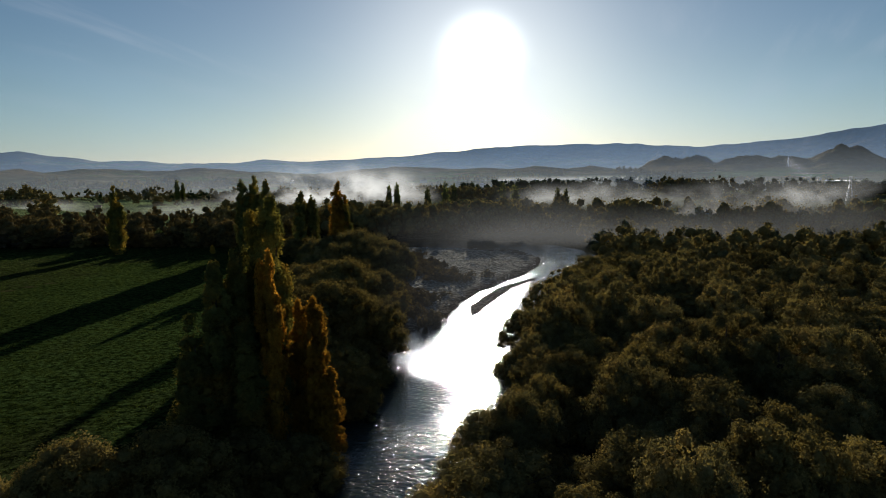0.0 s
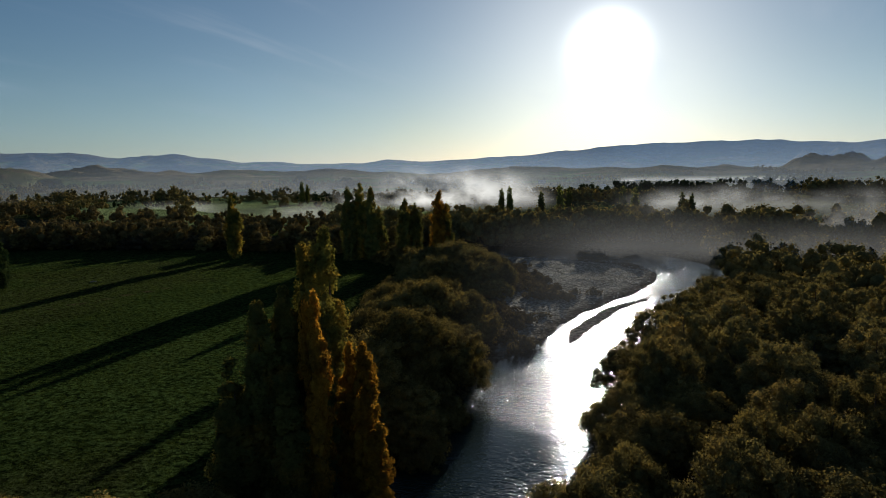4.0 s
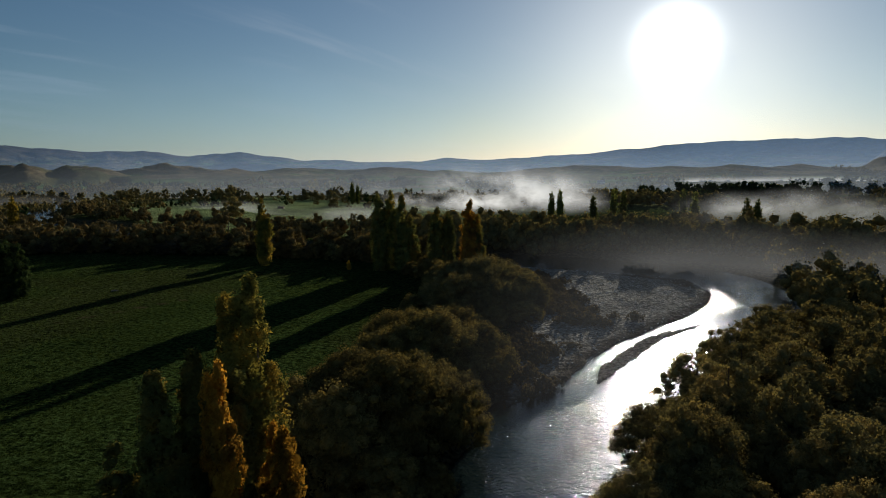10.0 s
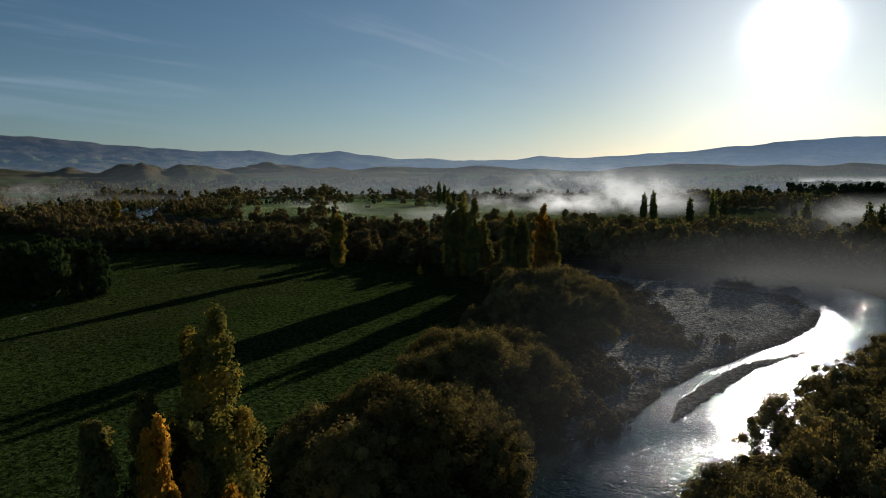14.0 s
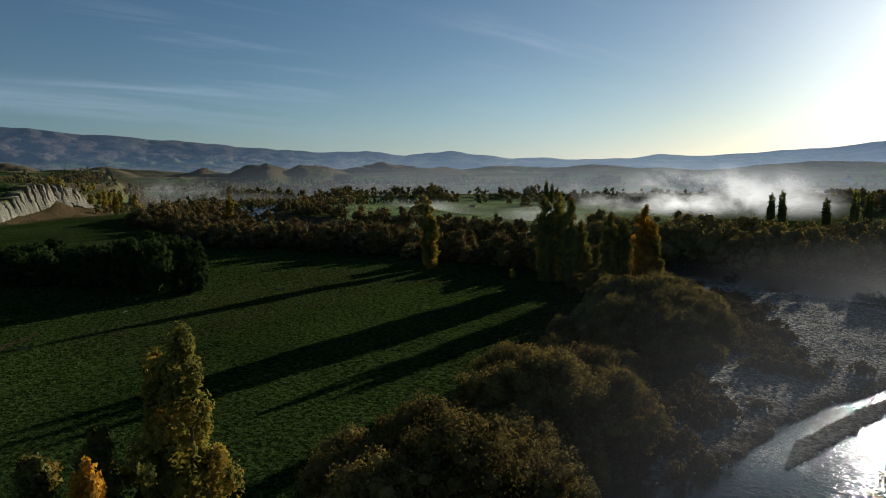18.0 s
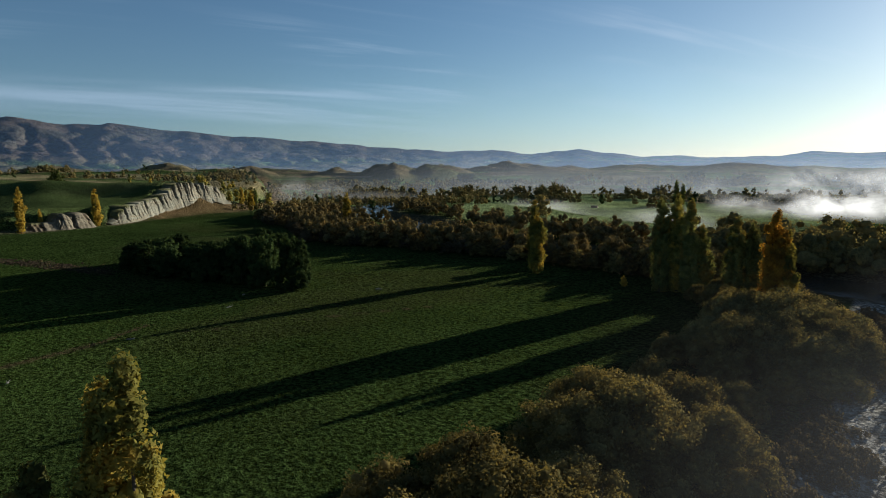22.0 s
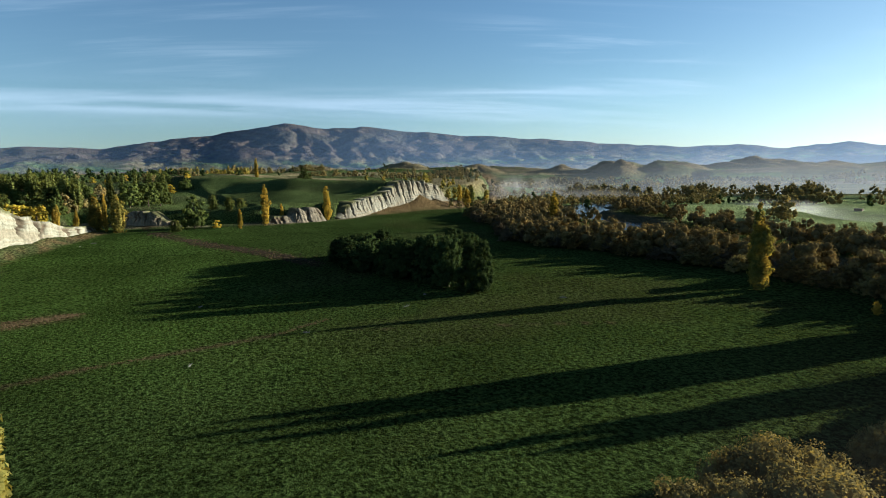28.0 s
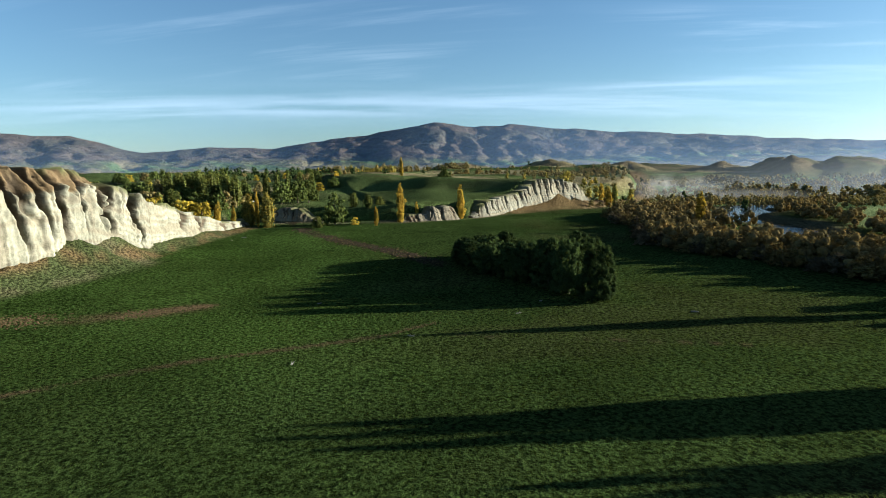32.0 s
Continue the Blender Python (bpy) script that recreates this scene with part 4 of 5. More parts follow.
# along the field
for x, y, top, wide in ((-82.0, 257, 30.5, 1.0), (-77.3, 259, 31.2, 1.0), (-72.6, 257.5, 30.0, 1.0), (-79.5, 263, 27.5, 1.0), (-70.5, 262, 22.0, 0.8),
                        (-137.1, 261.3, 28.8, 1.0), (-58.2, 257, 25.4, 0.85), (-54.3, 258.5, 23.6, 0.8)):
    (mid_turn if x < -130 or x == -77.3 else mid_green).plant(x, y, top / 28, wide=wide * 1.25)
for x, y, top, wide in ((-38.6, 231, 29.0, 1.0), (-36.0, 232.5, 24.0, 0.8)):
    (mid_gold if top > 25 else mid_turn).plant(x, y, top / 28, wide=wide * 1.15, label="columnar poplar with leaves turning gold on its sunny side")
far_gold.plant(-95.5, 257.5, 0.16, wide=0.4, label="small golden sapling at the field edge")
# willows on the field bank
for x, y, size, wide in ((-28, 207, 1.32, 1.3), (-38, 213, 1.1, 1.15), (-18, 204, 1.0, 1.1), (-31, 218, 1.2, 1.2), (-45, 222, 0.95, 1.1), (-22, 216, 1.1, 1.1), (-20, 195, 0.95, 1.1), (-29, 193, 1.15, 1.2), (-37, 197, 0.9, 1.0), (-14, 190, 0.6, 0.8), (-50, 234, 0.85, 1.0),
                         (-22, 135, 1.5, 1.5), (-31, 140, 1.3, 1.3), (-15, 143, 1.1, 1.1), (-34, 147, 1.0, 1.1), (-27, 128, 1.2, 1.2), (-22, 147, 1.2, 1.2),
                         (-19, 107, 1.48, 1.45), (-28, 112, 1.3, 1.25), (-13, 114, 1.1, 0.95), (-23, 98, 1.15, 1.15), (-32, 104, 1.0, 1.0), (-20, 118, 1.1, 1.1)):
    (big_willow if y > 190 and x > -40 else brown_willow).plant(x, y, size, wide=wide)
for x, y, size in ((-14, 128, 0.6), (-16, 95, 0.8), (-14, 88, 0.75), (-12, 100, 0.6), (-33, 52, 1.0), (-40, 47, 0.9), (-26, 57, 0.95), (-20, 62, 0.8), (-46, 56, 0.6), (-16, 66, 0.7),
                   (-38, 170, 0.7), (-22, 168, 0.7), (-30, 182, 0.7), (-20, 182, 0.6), (-45, 190, 0.6), (-58, 245, 0.8), (-48, 245, 0.75), (-62, 258, 0.7), (-44, 258, 0.8), (-66, 250, 0.6), (-12, 140, 0.5)):
    brown_willow.plant(x, y, size * 0.95, wide=size)
# low scrub on the gravel
scrub = Kind("scrub_bush", "low grey-brown scrub bush on the gravel bank", "bush", "scrub on the gravel", round_shapes(4.5, 1.9, 26, 14, 0.26, SCRUB_LEAF, (71, 72), 0.1, 0.08, ROUGH_BALL))
for k in range(260):
    u, v = random.random(), random.gauss(0, 1)
    if k < 210:
        x, y = 3 - 29 * u + 3.6 * v, 190 + 76 * u + 2 * v
    elif k < 234:
        x, y = -14 + 9 * u + 2.5 * v, 181 - 22 * u + 2 * v
    else:
        x, y = -8 + 3.5 * v, 138 + 34 * u
    if inside(np.array([x]), np.array([y]), BAR)[0] or x < 0:
        scrub.plant(x, y, random.uniform(0.6, 1.5), wide=random.uniform(0.7, 1.35))
# the wood across the river
spots = [(1, 47, True), (5.5, 56, True), (9, 66, True), (-3, 38, True)]
for k in range(9000):
    x, y = random.uniform(-14, 330), random.uniform(-20, 330)
    d, w, side = along(np.array([x]), np.array([y]), RIVER)
    half = np.interp(w[0], range(len(RIVER)), RIVER_W) / 2
    if side[0] > 0 or d[0] < half + 2.5 or x > 60 + 0.85 * y or y > 290 - 0.12 * x:
        continue
    if math.hypot(x - 8, y - 12) < 22:
        continue
    close = math.hypot(x - 10, y - 50) < 68
    gap = 7.5 if math.hypot(x - 10, y - 55) < 110 else 10.0
    if all((x - a) ** 2 + (y - b) ** 2 > gap * gap for a, b, _ in spots):
        spots.append((x, y, close))
for x, y, size, wide in ((0, 50, 0.85, 1.05), (-0.8, 55, 0.6, 0.8), (2.5, 58.5, 0.75, 0.95), (6.5, 69, 0.8, 0.9)):
    bank_willow.plant(x, y, size, wide=wide)
back_wood = []
for x, y, close in spots:
    if close:
        (pale_willow if y > 70 and random.random() < 0.4 else bank_willow).plant(x, y, random.uniform(0.7, 1.2), wide=random.uniform(0.8, 1.1))
    elif math.hypot(x - 10, y - 55) < 150:
        wood_willow.plant(x, y, random.uniform(0.75, 1.2), wide=random.uniform(0.85, 1.15))
    else:
        back_wood.append((x, y, random.uniform(9, 14)))
# misty wood behind the bend
misty = []
for k in range(270):
    x = random.uniform(-130, 250)
    misty.append((x, 334 + random.uniform(0, 1) ** 1.5 * 80 + (0 if x < 60 else (60 - x) * 0.25), random.uniform(11, 20)))
misty += [(x, 337 + 4 * (k % 2), 15 + 2 * (k % 3)) for k, x in enumerate(range(-30, 45, 6))]
# bushes between field and river
BELT = [(-66, 268), (-100, 276), (-140, 283), (-200, 277), (-262, 254), (-285, 246), (-340, 268), (-410, 282), (-470, 330)]
behind = []
for k in range(len(BELT) - 1):
    (ax, ay), (bx, by) = BELT[k], BELT[k + 1]
    run = math.hypot(bx - ax, by - ay)
    small = 0.82 if ax < -280 else 1.0
    for j in range(int(run * 0.27)):
        u, deep = (j + random.random()) / int(run * 0.27), random.uniform(0, 14)
        x, y = ax + (bx - ax) * u, ay + (by - ay) * u + deep
        if along(np.array([x]), np.array([y]), RIVER)[0][0] > 12:
            hedge_bush.plant(x, y, random.uniform(0.6, 1.05) * small, wide=random.uniform(0.85, 1.3))
    for j in range(int(run * 0.8)):
        u, deep = random.random(), random.uniform(6, 48 if ax > -280 else 46 if ax > -330 else 80)
        x, y = ax + (bx - ax) * u, ay + (by - ay) * u + deep
        if along(np.array([x]), np.array([y]), RIVER)[0][0] > (14 if x > -320 else 24):
            behind.append((x, y, random.uniform(9, 14.5) * small))
# north bank of the far reach
for k in range(190):
    x = random.uniform(-620, -60)
    y = np.interp(x, [-620, -500, -420, -320, -220, -100], [640, 500, 420, 392, 362, 352]) + random.uniform(2, 30)
    behind.append((x, y, random.uniform(9, 15) if x > -300 else random.uniform(7, 12)))
# grove
for row in range(3):
    for k in range(8 - row):
        u = k / 7
        x = -256 + 81 * u - 5 * row + random.uniform(-2, 2)
        y = 149 + 25 * u + 8 * row + random.uniform(-2, 2)
        grove_tree.plant(x, y, (0.8 + 0.44 * smooth(u, 0.3, 0.9)) * random.uniform(0.92, 1.08), wide=random.uniform(0.85, 1.1))
# poplars and trees by the terrace
for x, y, top, kind in ((-421.7, 138.6, 33.4, "g"), (-445.7, 185.2, 31.5, "g"), (-331.2, 306.9, 27.2, "g"), (-407, 121, 19, "s"), (-440, 152, 20, "s"), (-455, 11, 21, "s"), (-437, 25, 16, "s"),
                        (-428, 37.6, 29, "t"), (-419, 50, 29, "t"), (-424, 43, 30, "s"), (-422, 94, 31, "r"), (-463, 108, 27, "p"), (-452, 118, 26, "p"), (-462, 127, 24, "p"), (-403, 83, 14, "p"), (-417, 107, 13, "y"),
                        (-505, 52, 40, "r"), (-515, 64, 40, "r"), (-528, 72, 41, "r"), (-683, 214, 50, "r"), (-522, 19, 30, "r"), (-524, 32, 29, "r"), (-920, 189, 64, "g"), (-590, 372, 26, "p"), (-600, 362, 27, "g"), (-560, 352, 24, "g"),
                        (-452, 2, 27.7, "y"), (-461, -4.5, 24.4, "y"), (-459, -12, 28.6, "y"), (-468, -20, 27.3, "y"), (-449, 14, 23.6, "s"), (-436, 26, 20.4, "s"), (-501, -6.6, 29.2, "y"), (-446, -26, 31.2, "y"),
                        (-579, -25, 47, "r"), (-591, -18, 49.7, "r"), (-603, -8, 52, "r"), (-545, 12, 41.7, "r"), (-526, 21, 38, "r"), (-529, -61, 42, "r"), (-514, -41, 37.5, "d"), (-473, -38, 34.7, "d"),
                        (-497, -25, 34, "d"), (-503, 1.5, 34, "d"), (-485, 14.5, 32.5, "d"), (-548, 36, 43.6, "p"), (-549, 45, 44, "p"), (-550, 54, 45, "p"), (-551, 64, 45, "p"), (-551, 75, 43, "p")):
    z = ground_z(x, y)
    h = max(5.0, top - z)
    if kind in "gs":
        far_gold.plant(x, y, h / 25, wide=1.3 if kind == "g" else 0.65)
    elif kind == "p":
        far_green.plant(x, y, h / 25, wide=1.15, label="upright green poplar at the terrace foot")
    elif kind == "r":
        far_round.plant(x, y, h / 14, wide=min(1.5, h / 14))
    elif kind == "t":
        far_turn.plant(x, y, h / 25, wide=1.3)
    elif kind == "d":
        far_dull.plant(x, y, h / 13)
    else:
        far_yellow.plant(x, y, h / 10)
for k in range(96):
    x, y = polar(random.uniform(-101.5, -93.4), random.uniform(480, 600))
    if k % 5 < 2:
        far_green.plant(x, y, random.uniform(0.8, 1.1), wide=random.uniform(1.2, 1.6), label="upright green poplar in the clump behind the cliff")
    elif k % 5 < 4:
        far_round.plant(x, y, random.uniform(1.0, 1.5), wide=random.uniform(1.1, 1.5))
    else:
        far_dull.plant(x, y, random.uniform(0.9, 1.3))
for k in range(110):
    x, y = polar(random.uniform(-108.5, -99), random.uniform(425, 600))
    random.choice((far_yellow, far_dull, far_dull, far_round)).plant(x, y, random.uniform(0.8, 1.2), wide=random.uniform(0.9, 1.3))
for k in range(46):
    x, y = polar(random.uniform(-109, -86), random.uniform(640, 900))
    random.choice((far_round, far_round, far_dull, far_yellow)).plant(x, y, random.uniform(0.7, 1.15))
# poplars in the mist
for x, y, h in ((53, 453, 24), (83, 452, 23), (90, 458, 22), (2, 505, 27), (9, 508, 25), (-12, 500, 22), (-37, 510, 26), (-44, 514, 24), (-300.4, 710.5, 28), (-296, 716, 24), (56, 575, 24), (66, 580, 22)):
    far_green.plant(x, y, h / 25, wide=1.0)
for x, y, s in ((-302, 478, 1.5), (-296, 470, 1.0), (-312, 486, 1.1), (-293, 646, 1.0), (-338, 691, 0.6), (-250, 640, 0.7), (-190, 470, 0.7), (-230, 445, 0.6), (-160, 440, 0.6)):
    far_dull.plant(x, y, s)
# far woods: belts and rows joined, too many to count


def far_wood(name, label, spots, mat, seed, leaf=1.8, per=48, shape=1.0, lobes=1, ball_shape=ROUGH_BALL):
    """A wood of many crowns in one mesh: each tree is a heap of leafy lobes at uneven heights."""
    rng = np.random.default_rng(seed)
    spots = np.repeat(np.array(spots, float), lobes, 0)
    n, h = len(spots), spots[:, 2]
    rise = rng.uniform(0, 1, n) ** 0.8
    r = h * rng.uniform(0.13, 0.25, n) * (1.15 - 0.35 * rise)
    spread = h * 0.21 * shape * np.sqrt(np.maximum(0.15, 1.1 - rise))
    mid = np.c_[spots[:, :2] + rng.normal(0, 1, (n, 2)) * spread[:, None], land(spots[:, 0], spots[:, 1])[0] + 0.6 * r + (h * rng.uniform(0.8, 1.05, n) - 1.6 * r) * rise]
    k = np.repeat(np.arange(n), per)
    d = rng.normal(size=(len(k), 3))
    d[:, 2] += 0.3
    d /= np.linalg.norm(d, axis=1, keepdims=True)
    places = mid[k] + d * r[k, None] * rng.uniform(0.6, 1.4, (len(k), 1))
    tagged(new(name, leaves(name, places, leaf * rng.uniform(0.6, 1.4, len(k)) * np.clip(h[k] / 12, 0.6, 1.6), mat, rng, d, 0.9, cores=(mid, r * 0.72, 1.0, ball_shape), loose=0.4)),
           label, "woods", kind="stuff")


def belt(a, b, count, wide, h):
    return [(a[0] + (b[0] - a[0]) * u + random.gauss(0, wide), a[1] + (b[1] - a[1]) * u + random.gauss(0, wide), h * random.uniform(0.7, 1.25)) for u in (random.random() for _ in range(count))]


dark, dull, gold = [], [], []
for k in range(80):
    az, d = random.uniform(-100, 40), 620 * 3.0 ** random.random()
    if (-93 < az < -62 and d < 1000) or d < 700:
        continue
    x, y = polar(az, d)
    run, t = random.uniform(60, 260), radians(random.choice((20, 110)) + random.gauss(0, 8))
    group = random.choice((dark, dull, dull, gold if random.random() < 0.35 else dull))
    group += belt((x, y), (x + run * math.cos(t), y + run * math.sin(t)), int(run / 5), 5, random.uniform(8, 17))
for k in range(260):
    az = random.uniform(-100, 40)
    x, y = polar(az, (1000 if -93 < az < -62 else 620) * 2.6 ** random.random())
    random.choice((dark, dull, dull)).append((x, y, random.uniform(6, 15)))
dark += belt(polar(16, 1010), polar(22, 1040), 50, 6, 22) + belt(polar(27.5, 880), polar(38, 900), 80, 8, 20) + belt(polar(5, 930), polar(15, 950), 90, 10, 20)
dull += belt(polar(20, 880), polar(26, 900), 60, 8, 22) + belt(polar(-4, 700), polar(9, 720), 60, 12, 16) + belt(polar(24, 600), polar(31, 610), 26, 3, 7)
dull += belt((-560, 470), (-760, 700), 60, 22, 10) + belt((-640, 560), (-820, 700), 40, 25, 11) + belt((-470, 540), (-640, 760), 40, 14, 11)
dull += belt(polar(-62, 620), polar(-48, 820), 100, 45, 9) + belt(polar(-63, 900), polar(-42, 1150), 160, 90, 10) + belt(polar(-66, 1300), polar(-20, 1500), 240, 120, 11)
dark += belt(polar(-98, 900), polar(-88, 1000), 50, 40, 13)
gold += belt(polar(-52, 1050), polar(-48, 1080), 12, 10, 14) + belt(polar(-72, 900), polar(-66, 900), 10, 8, 12) + belt((-580, 330), (-660, 420), 14, 10, 14)
far_wood("riverside_wood", "olive willow wood spreading away from the river", back_wood, WILLOW, 64, leaf=0.5, per=30, shape=1.0, lobes=13, ball_shape=FINE_BALL)
far_wood("river_thicket", "brown and olive willow thicket lining the river", behind, THICKET, 66, leaf=0.36, per=44, shape=1.0, lobes=13, ball_shape=FINE_BALL)
far_wood("riverside_wood", "tall hazy willow wood behind the river bend", misty, WILLOW, 65, leaf=0.46, per=30, shape=1.0, lobes=15, ball_shape=FINE_BALL)
far_wood("far_woods", "dark distant shelter belts and trees across the valley", dark, DARK_LEAF, 61, leaf=0.9, per=8, lobes=8, shape=0.9)
far_wood("far_woods", "dull olive distant willows and hedges across the valley", dull, WILLOW, 62, leaf=0.9, per=8, lobes=8, shape=1.0)
far_wood("far_woods", "distant golden poplars and willows in the valley", gold, POPLAR_TURN, 63, leaf=0.9, per=8, shape=0.5, lobes=8)

# ---- mist ----


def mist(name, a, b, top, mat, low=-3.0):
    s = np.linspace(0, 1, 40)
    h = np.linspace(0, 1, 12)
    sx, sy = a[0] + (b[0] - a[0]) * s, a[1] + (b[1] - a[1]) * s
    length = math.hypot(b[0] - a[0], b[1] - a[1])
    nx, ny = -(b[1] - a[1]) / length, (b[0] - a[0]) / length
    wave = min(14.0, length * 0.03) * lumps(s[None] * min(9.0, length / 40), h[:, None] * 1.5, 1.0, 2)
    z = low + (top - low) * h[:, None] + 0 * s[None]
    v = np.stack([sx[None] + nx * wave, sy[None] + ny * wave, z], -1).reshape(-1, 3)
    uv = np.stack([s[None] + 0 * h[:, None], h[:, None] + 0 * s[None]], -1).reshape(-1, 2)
    return tagged(new(name, sheet(name, v, grid_faces(12, 40), mat, smooth=True, uvs=uv)), "thin white sheet over the valley: morning mist, and added sun glare along the river", "mist", kind="stuff")


for k, (a, b, top, thick, size, cut) in enumerate((
        # the plume over the meadows
        ((-230, 600), (-5, 588), 60, 0.95, 0.016, 0.4), ((-200, 640), (10, 630), 56, 0.85, 0.013, 0.4),
        # low wisps over the wood beyond the bend
        ((10, 520), (360, 468), 34, 0.6, 0.014, 0.42), ((150, 440), (430, 376), 36, 0.45, 0.016, 0.46), ((25, 352), (250, 290), 34, 0.45, 0.017, 0.42),
        # far valley
        (polar(-27, 900), polar(-6, 940), 42, 0.4, 0.009, 0.47), (polar(1, 1500), polar(22, 1480), 33, 0.95, 0.004, 0.22))):
    mist("mist", a, b, top, mist_material("mist", thick, size, k + 1, top, cut, 0.25, foot=14.0))
mist("mist", (-470, 600), (-120, 455), 17, mist_material("mist", 0.24, 0.012, 51, 17, 0.22, 0.3))
mist("mist", (-720, 440), (-590, 530), 46, mist_material("mist", 0.3, 0.02, 8, 46, 0.42, 0.35, foot=22.0))
mist("mist", (-800, 480), (-540, 590), 24, mist_material("mist", 0.16, 0.004, 9, 24, 0.1, 0.35, foot=14.0))
# two thin sheets added to lift the dark riverbank trees, imitating sun glare and haze
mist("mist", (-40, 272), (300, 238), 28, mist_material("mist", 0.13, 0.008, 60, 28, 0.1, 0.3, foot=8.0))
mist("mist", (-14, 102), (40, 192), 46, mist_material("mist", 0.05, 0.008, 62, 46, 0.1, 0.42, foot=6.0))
# haze of the far valley, added as two curved translucent sheets
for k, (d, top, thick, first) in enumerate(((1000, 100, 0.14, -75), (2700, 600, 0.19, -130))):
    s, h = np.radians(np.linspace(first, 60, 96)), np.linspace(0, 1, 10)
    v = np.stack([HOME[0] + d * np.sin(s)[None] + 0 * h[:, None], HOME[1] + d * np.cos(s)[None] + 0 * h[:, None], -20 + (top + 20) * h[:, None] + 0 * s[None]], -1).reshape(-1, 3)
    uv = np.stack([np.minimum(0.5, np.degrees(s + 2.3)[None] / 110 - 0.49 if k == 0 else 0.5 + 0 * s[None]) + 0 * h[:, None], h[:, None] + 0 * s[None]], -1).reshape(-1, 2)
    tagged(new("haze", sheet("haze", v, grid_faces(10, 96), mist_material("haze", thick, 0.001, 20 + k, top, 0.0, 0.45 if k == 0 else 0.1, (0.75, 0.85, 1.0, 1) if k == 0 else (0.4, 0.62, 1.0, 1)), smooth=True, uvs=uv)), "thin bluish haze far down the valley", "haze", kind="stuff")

# ---- pasture grass ----
rng = np.random.default_rng(77)
k = 1100000
gx, gy = rng.uniform(-300, -20, k), rng.uniform(15, 275, k)
near = np.hypot(gx - 8, gy - 85)
keep = (rng.uniform(0, 1, k) < np.clip((80 / near) ** 1.6, 0.12, 1)) & (gx < -14 - 0.12 * (gy - 60)) & (gy < 270 + 0.1 * gx) & (lumps(gx, gy, 1.6, 2) > -0.25)
gx, gy = gx[keep], gy[keep]
d, w, _ = along(gx, gy, RIVER)
gx, gy = gx[d > 18], gy[d > 18]
gz = land(gx, gy)[0]
k = len(gx)
near = np.clip(np.hypot(gx - 8, gy - 85) / 130, 0.6, 1.3)
turn, lean = rng.uniform(0, np.pi, k), rng.normal(0, 0.12, (k, 2))
half, tall = rng.uniform(0.05, 0.13, k) * near, rng.uniform(0.08, 0.22, k) * np.sqrt(near)
foot = np.c_[gx, gy, gz - 0.03]
side = np.c_[np.cos(turn) * half, np.sin(turn) * half, 0 * turn]
tuft = np.stack([foot - side, foot + side, foot + np.c_[lean * near[:, None], tall]], 1).reshape(-1, 3)
tagged(new("grass", sheet("grass", tuft, np.arange(3 * k).reshape(-1, 3), GRASS_LEAF)), "tussocky green pasture grass on the river flat", "grass", kind="stuff")

# ---- small things ----
STEEL = plain_material("galvanised steel", (0.45, 0.46, 0.47), 0.45, 0.8)
CABLE = plain_material("aluminium cable", (0.6, 0.6, 0.6), 0.4, 0.7)
WHITE_WALL = plain_material("white weatherboard", (0.72, 0.71, 0.68), 0.7)
ROOF = plain_material("grey iron roof", (0.22, 0.23, 0.25), 0.5)
TIMBER = plain_material("weathered timber", (0.16, 0.12, 0.085), 0.9)
PALE_WOOD = plain_material("bleached wood", (0.2, 0.19, 0.165), 0.85)
GLASS = plain_material("dark window pane", (0.03, 0.035, 0.04), 0.12)
DEAD_WEED = plain_material("dry brown weeds", (0.085, 0.06, 0.028), 0.95)
SOIL = plain_material("dark turned earth", (0.035, 0.026, 0.015), 0.95)
STONE = plain_material("pale boulder", (0.45, 0.43, 0.39), 0.85)


def block(name, size, at=(0, 0, 0), mat=TIMBER, bevel=0.0):
    bm = bmesh.new()
    bmesh.ops.create_cube(bm, size=1.0)
    for v in bm.verts:
        v.co = Vector((v.co.x * size[0] + at[0], v.co.y * size[1] + at[1], v.co.z * size[2] + at[2]))
    if bevel:
        bmesh.ops.bevel(bm, geom=bm.edges[:], offset=bevel, segments=1, affect="EDGES")
    me = bpy.data.meshes.new(name)
    bm.to_mesh(me)
    bm.free()
    me.materials.append(mat)
    return me


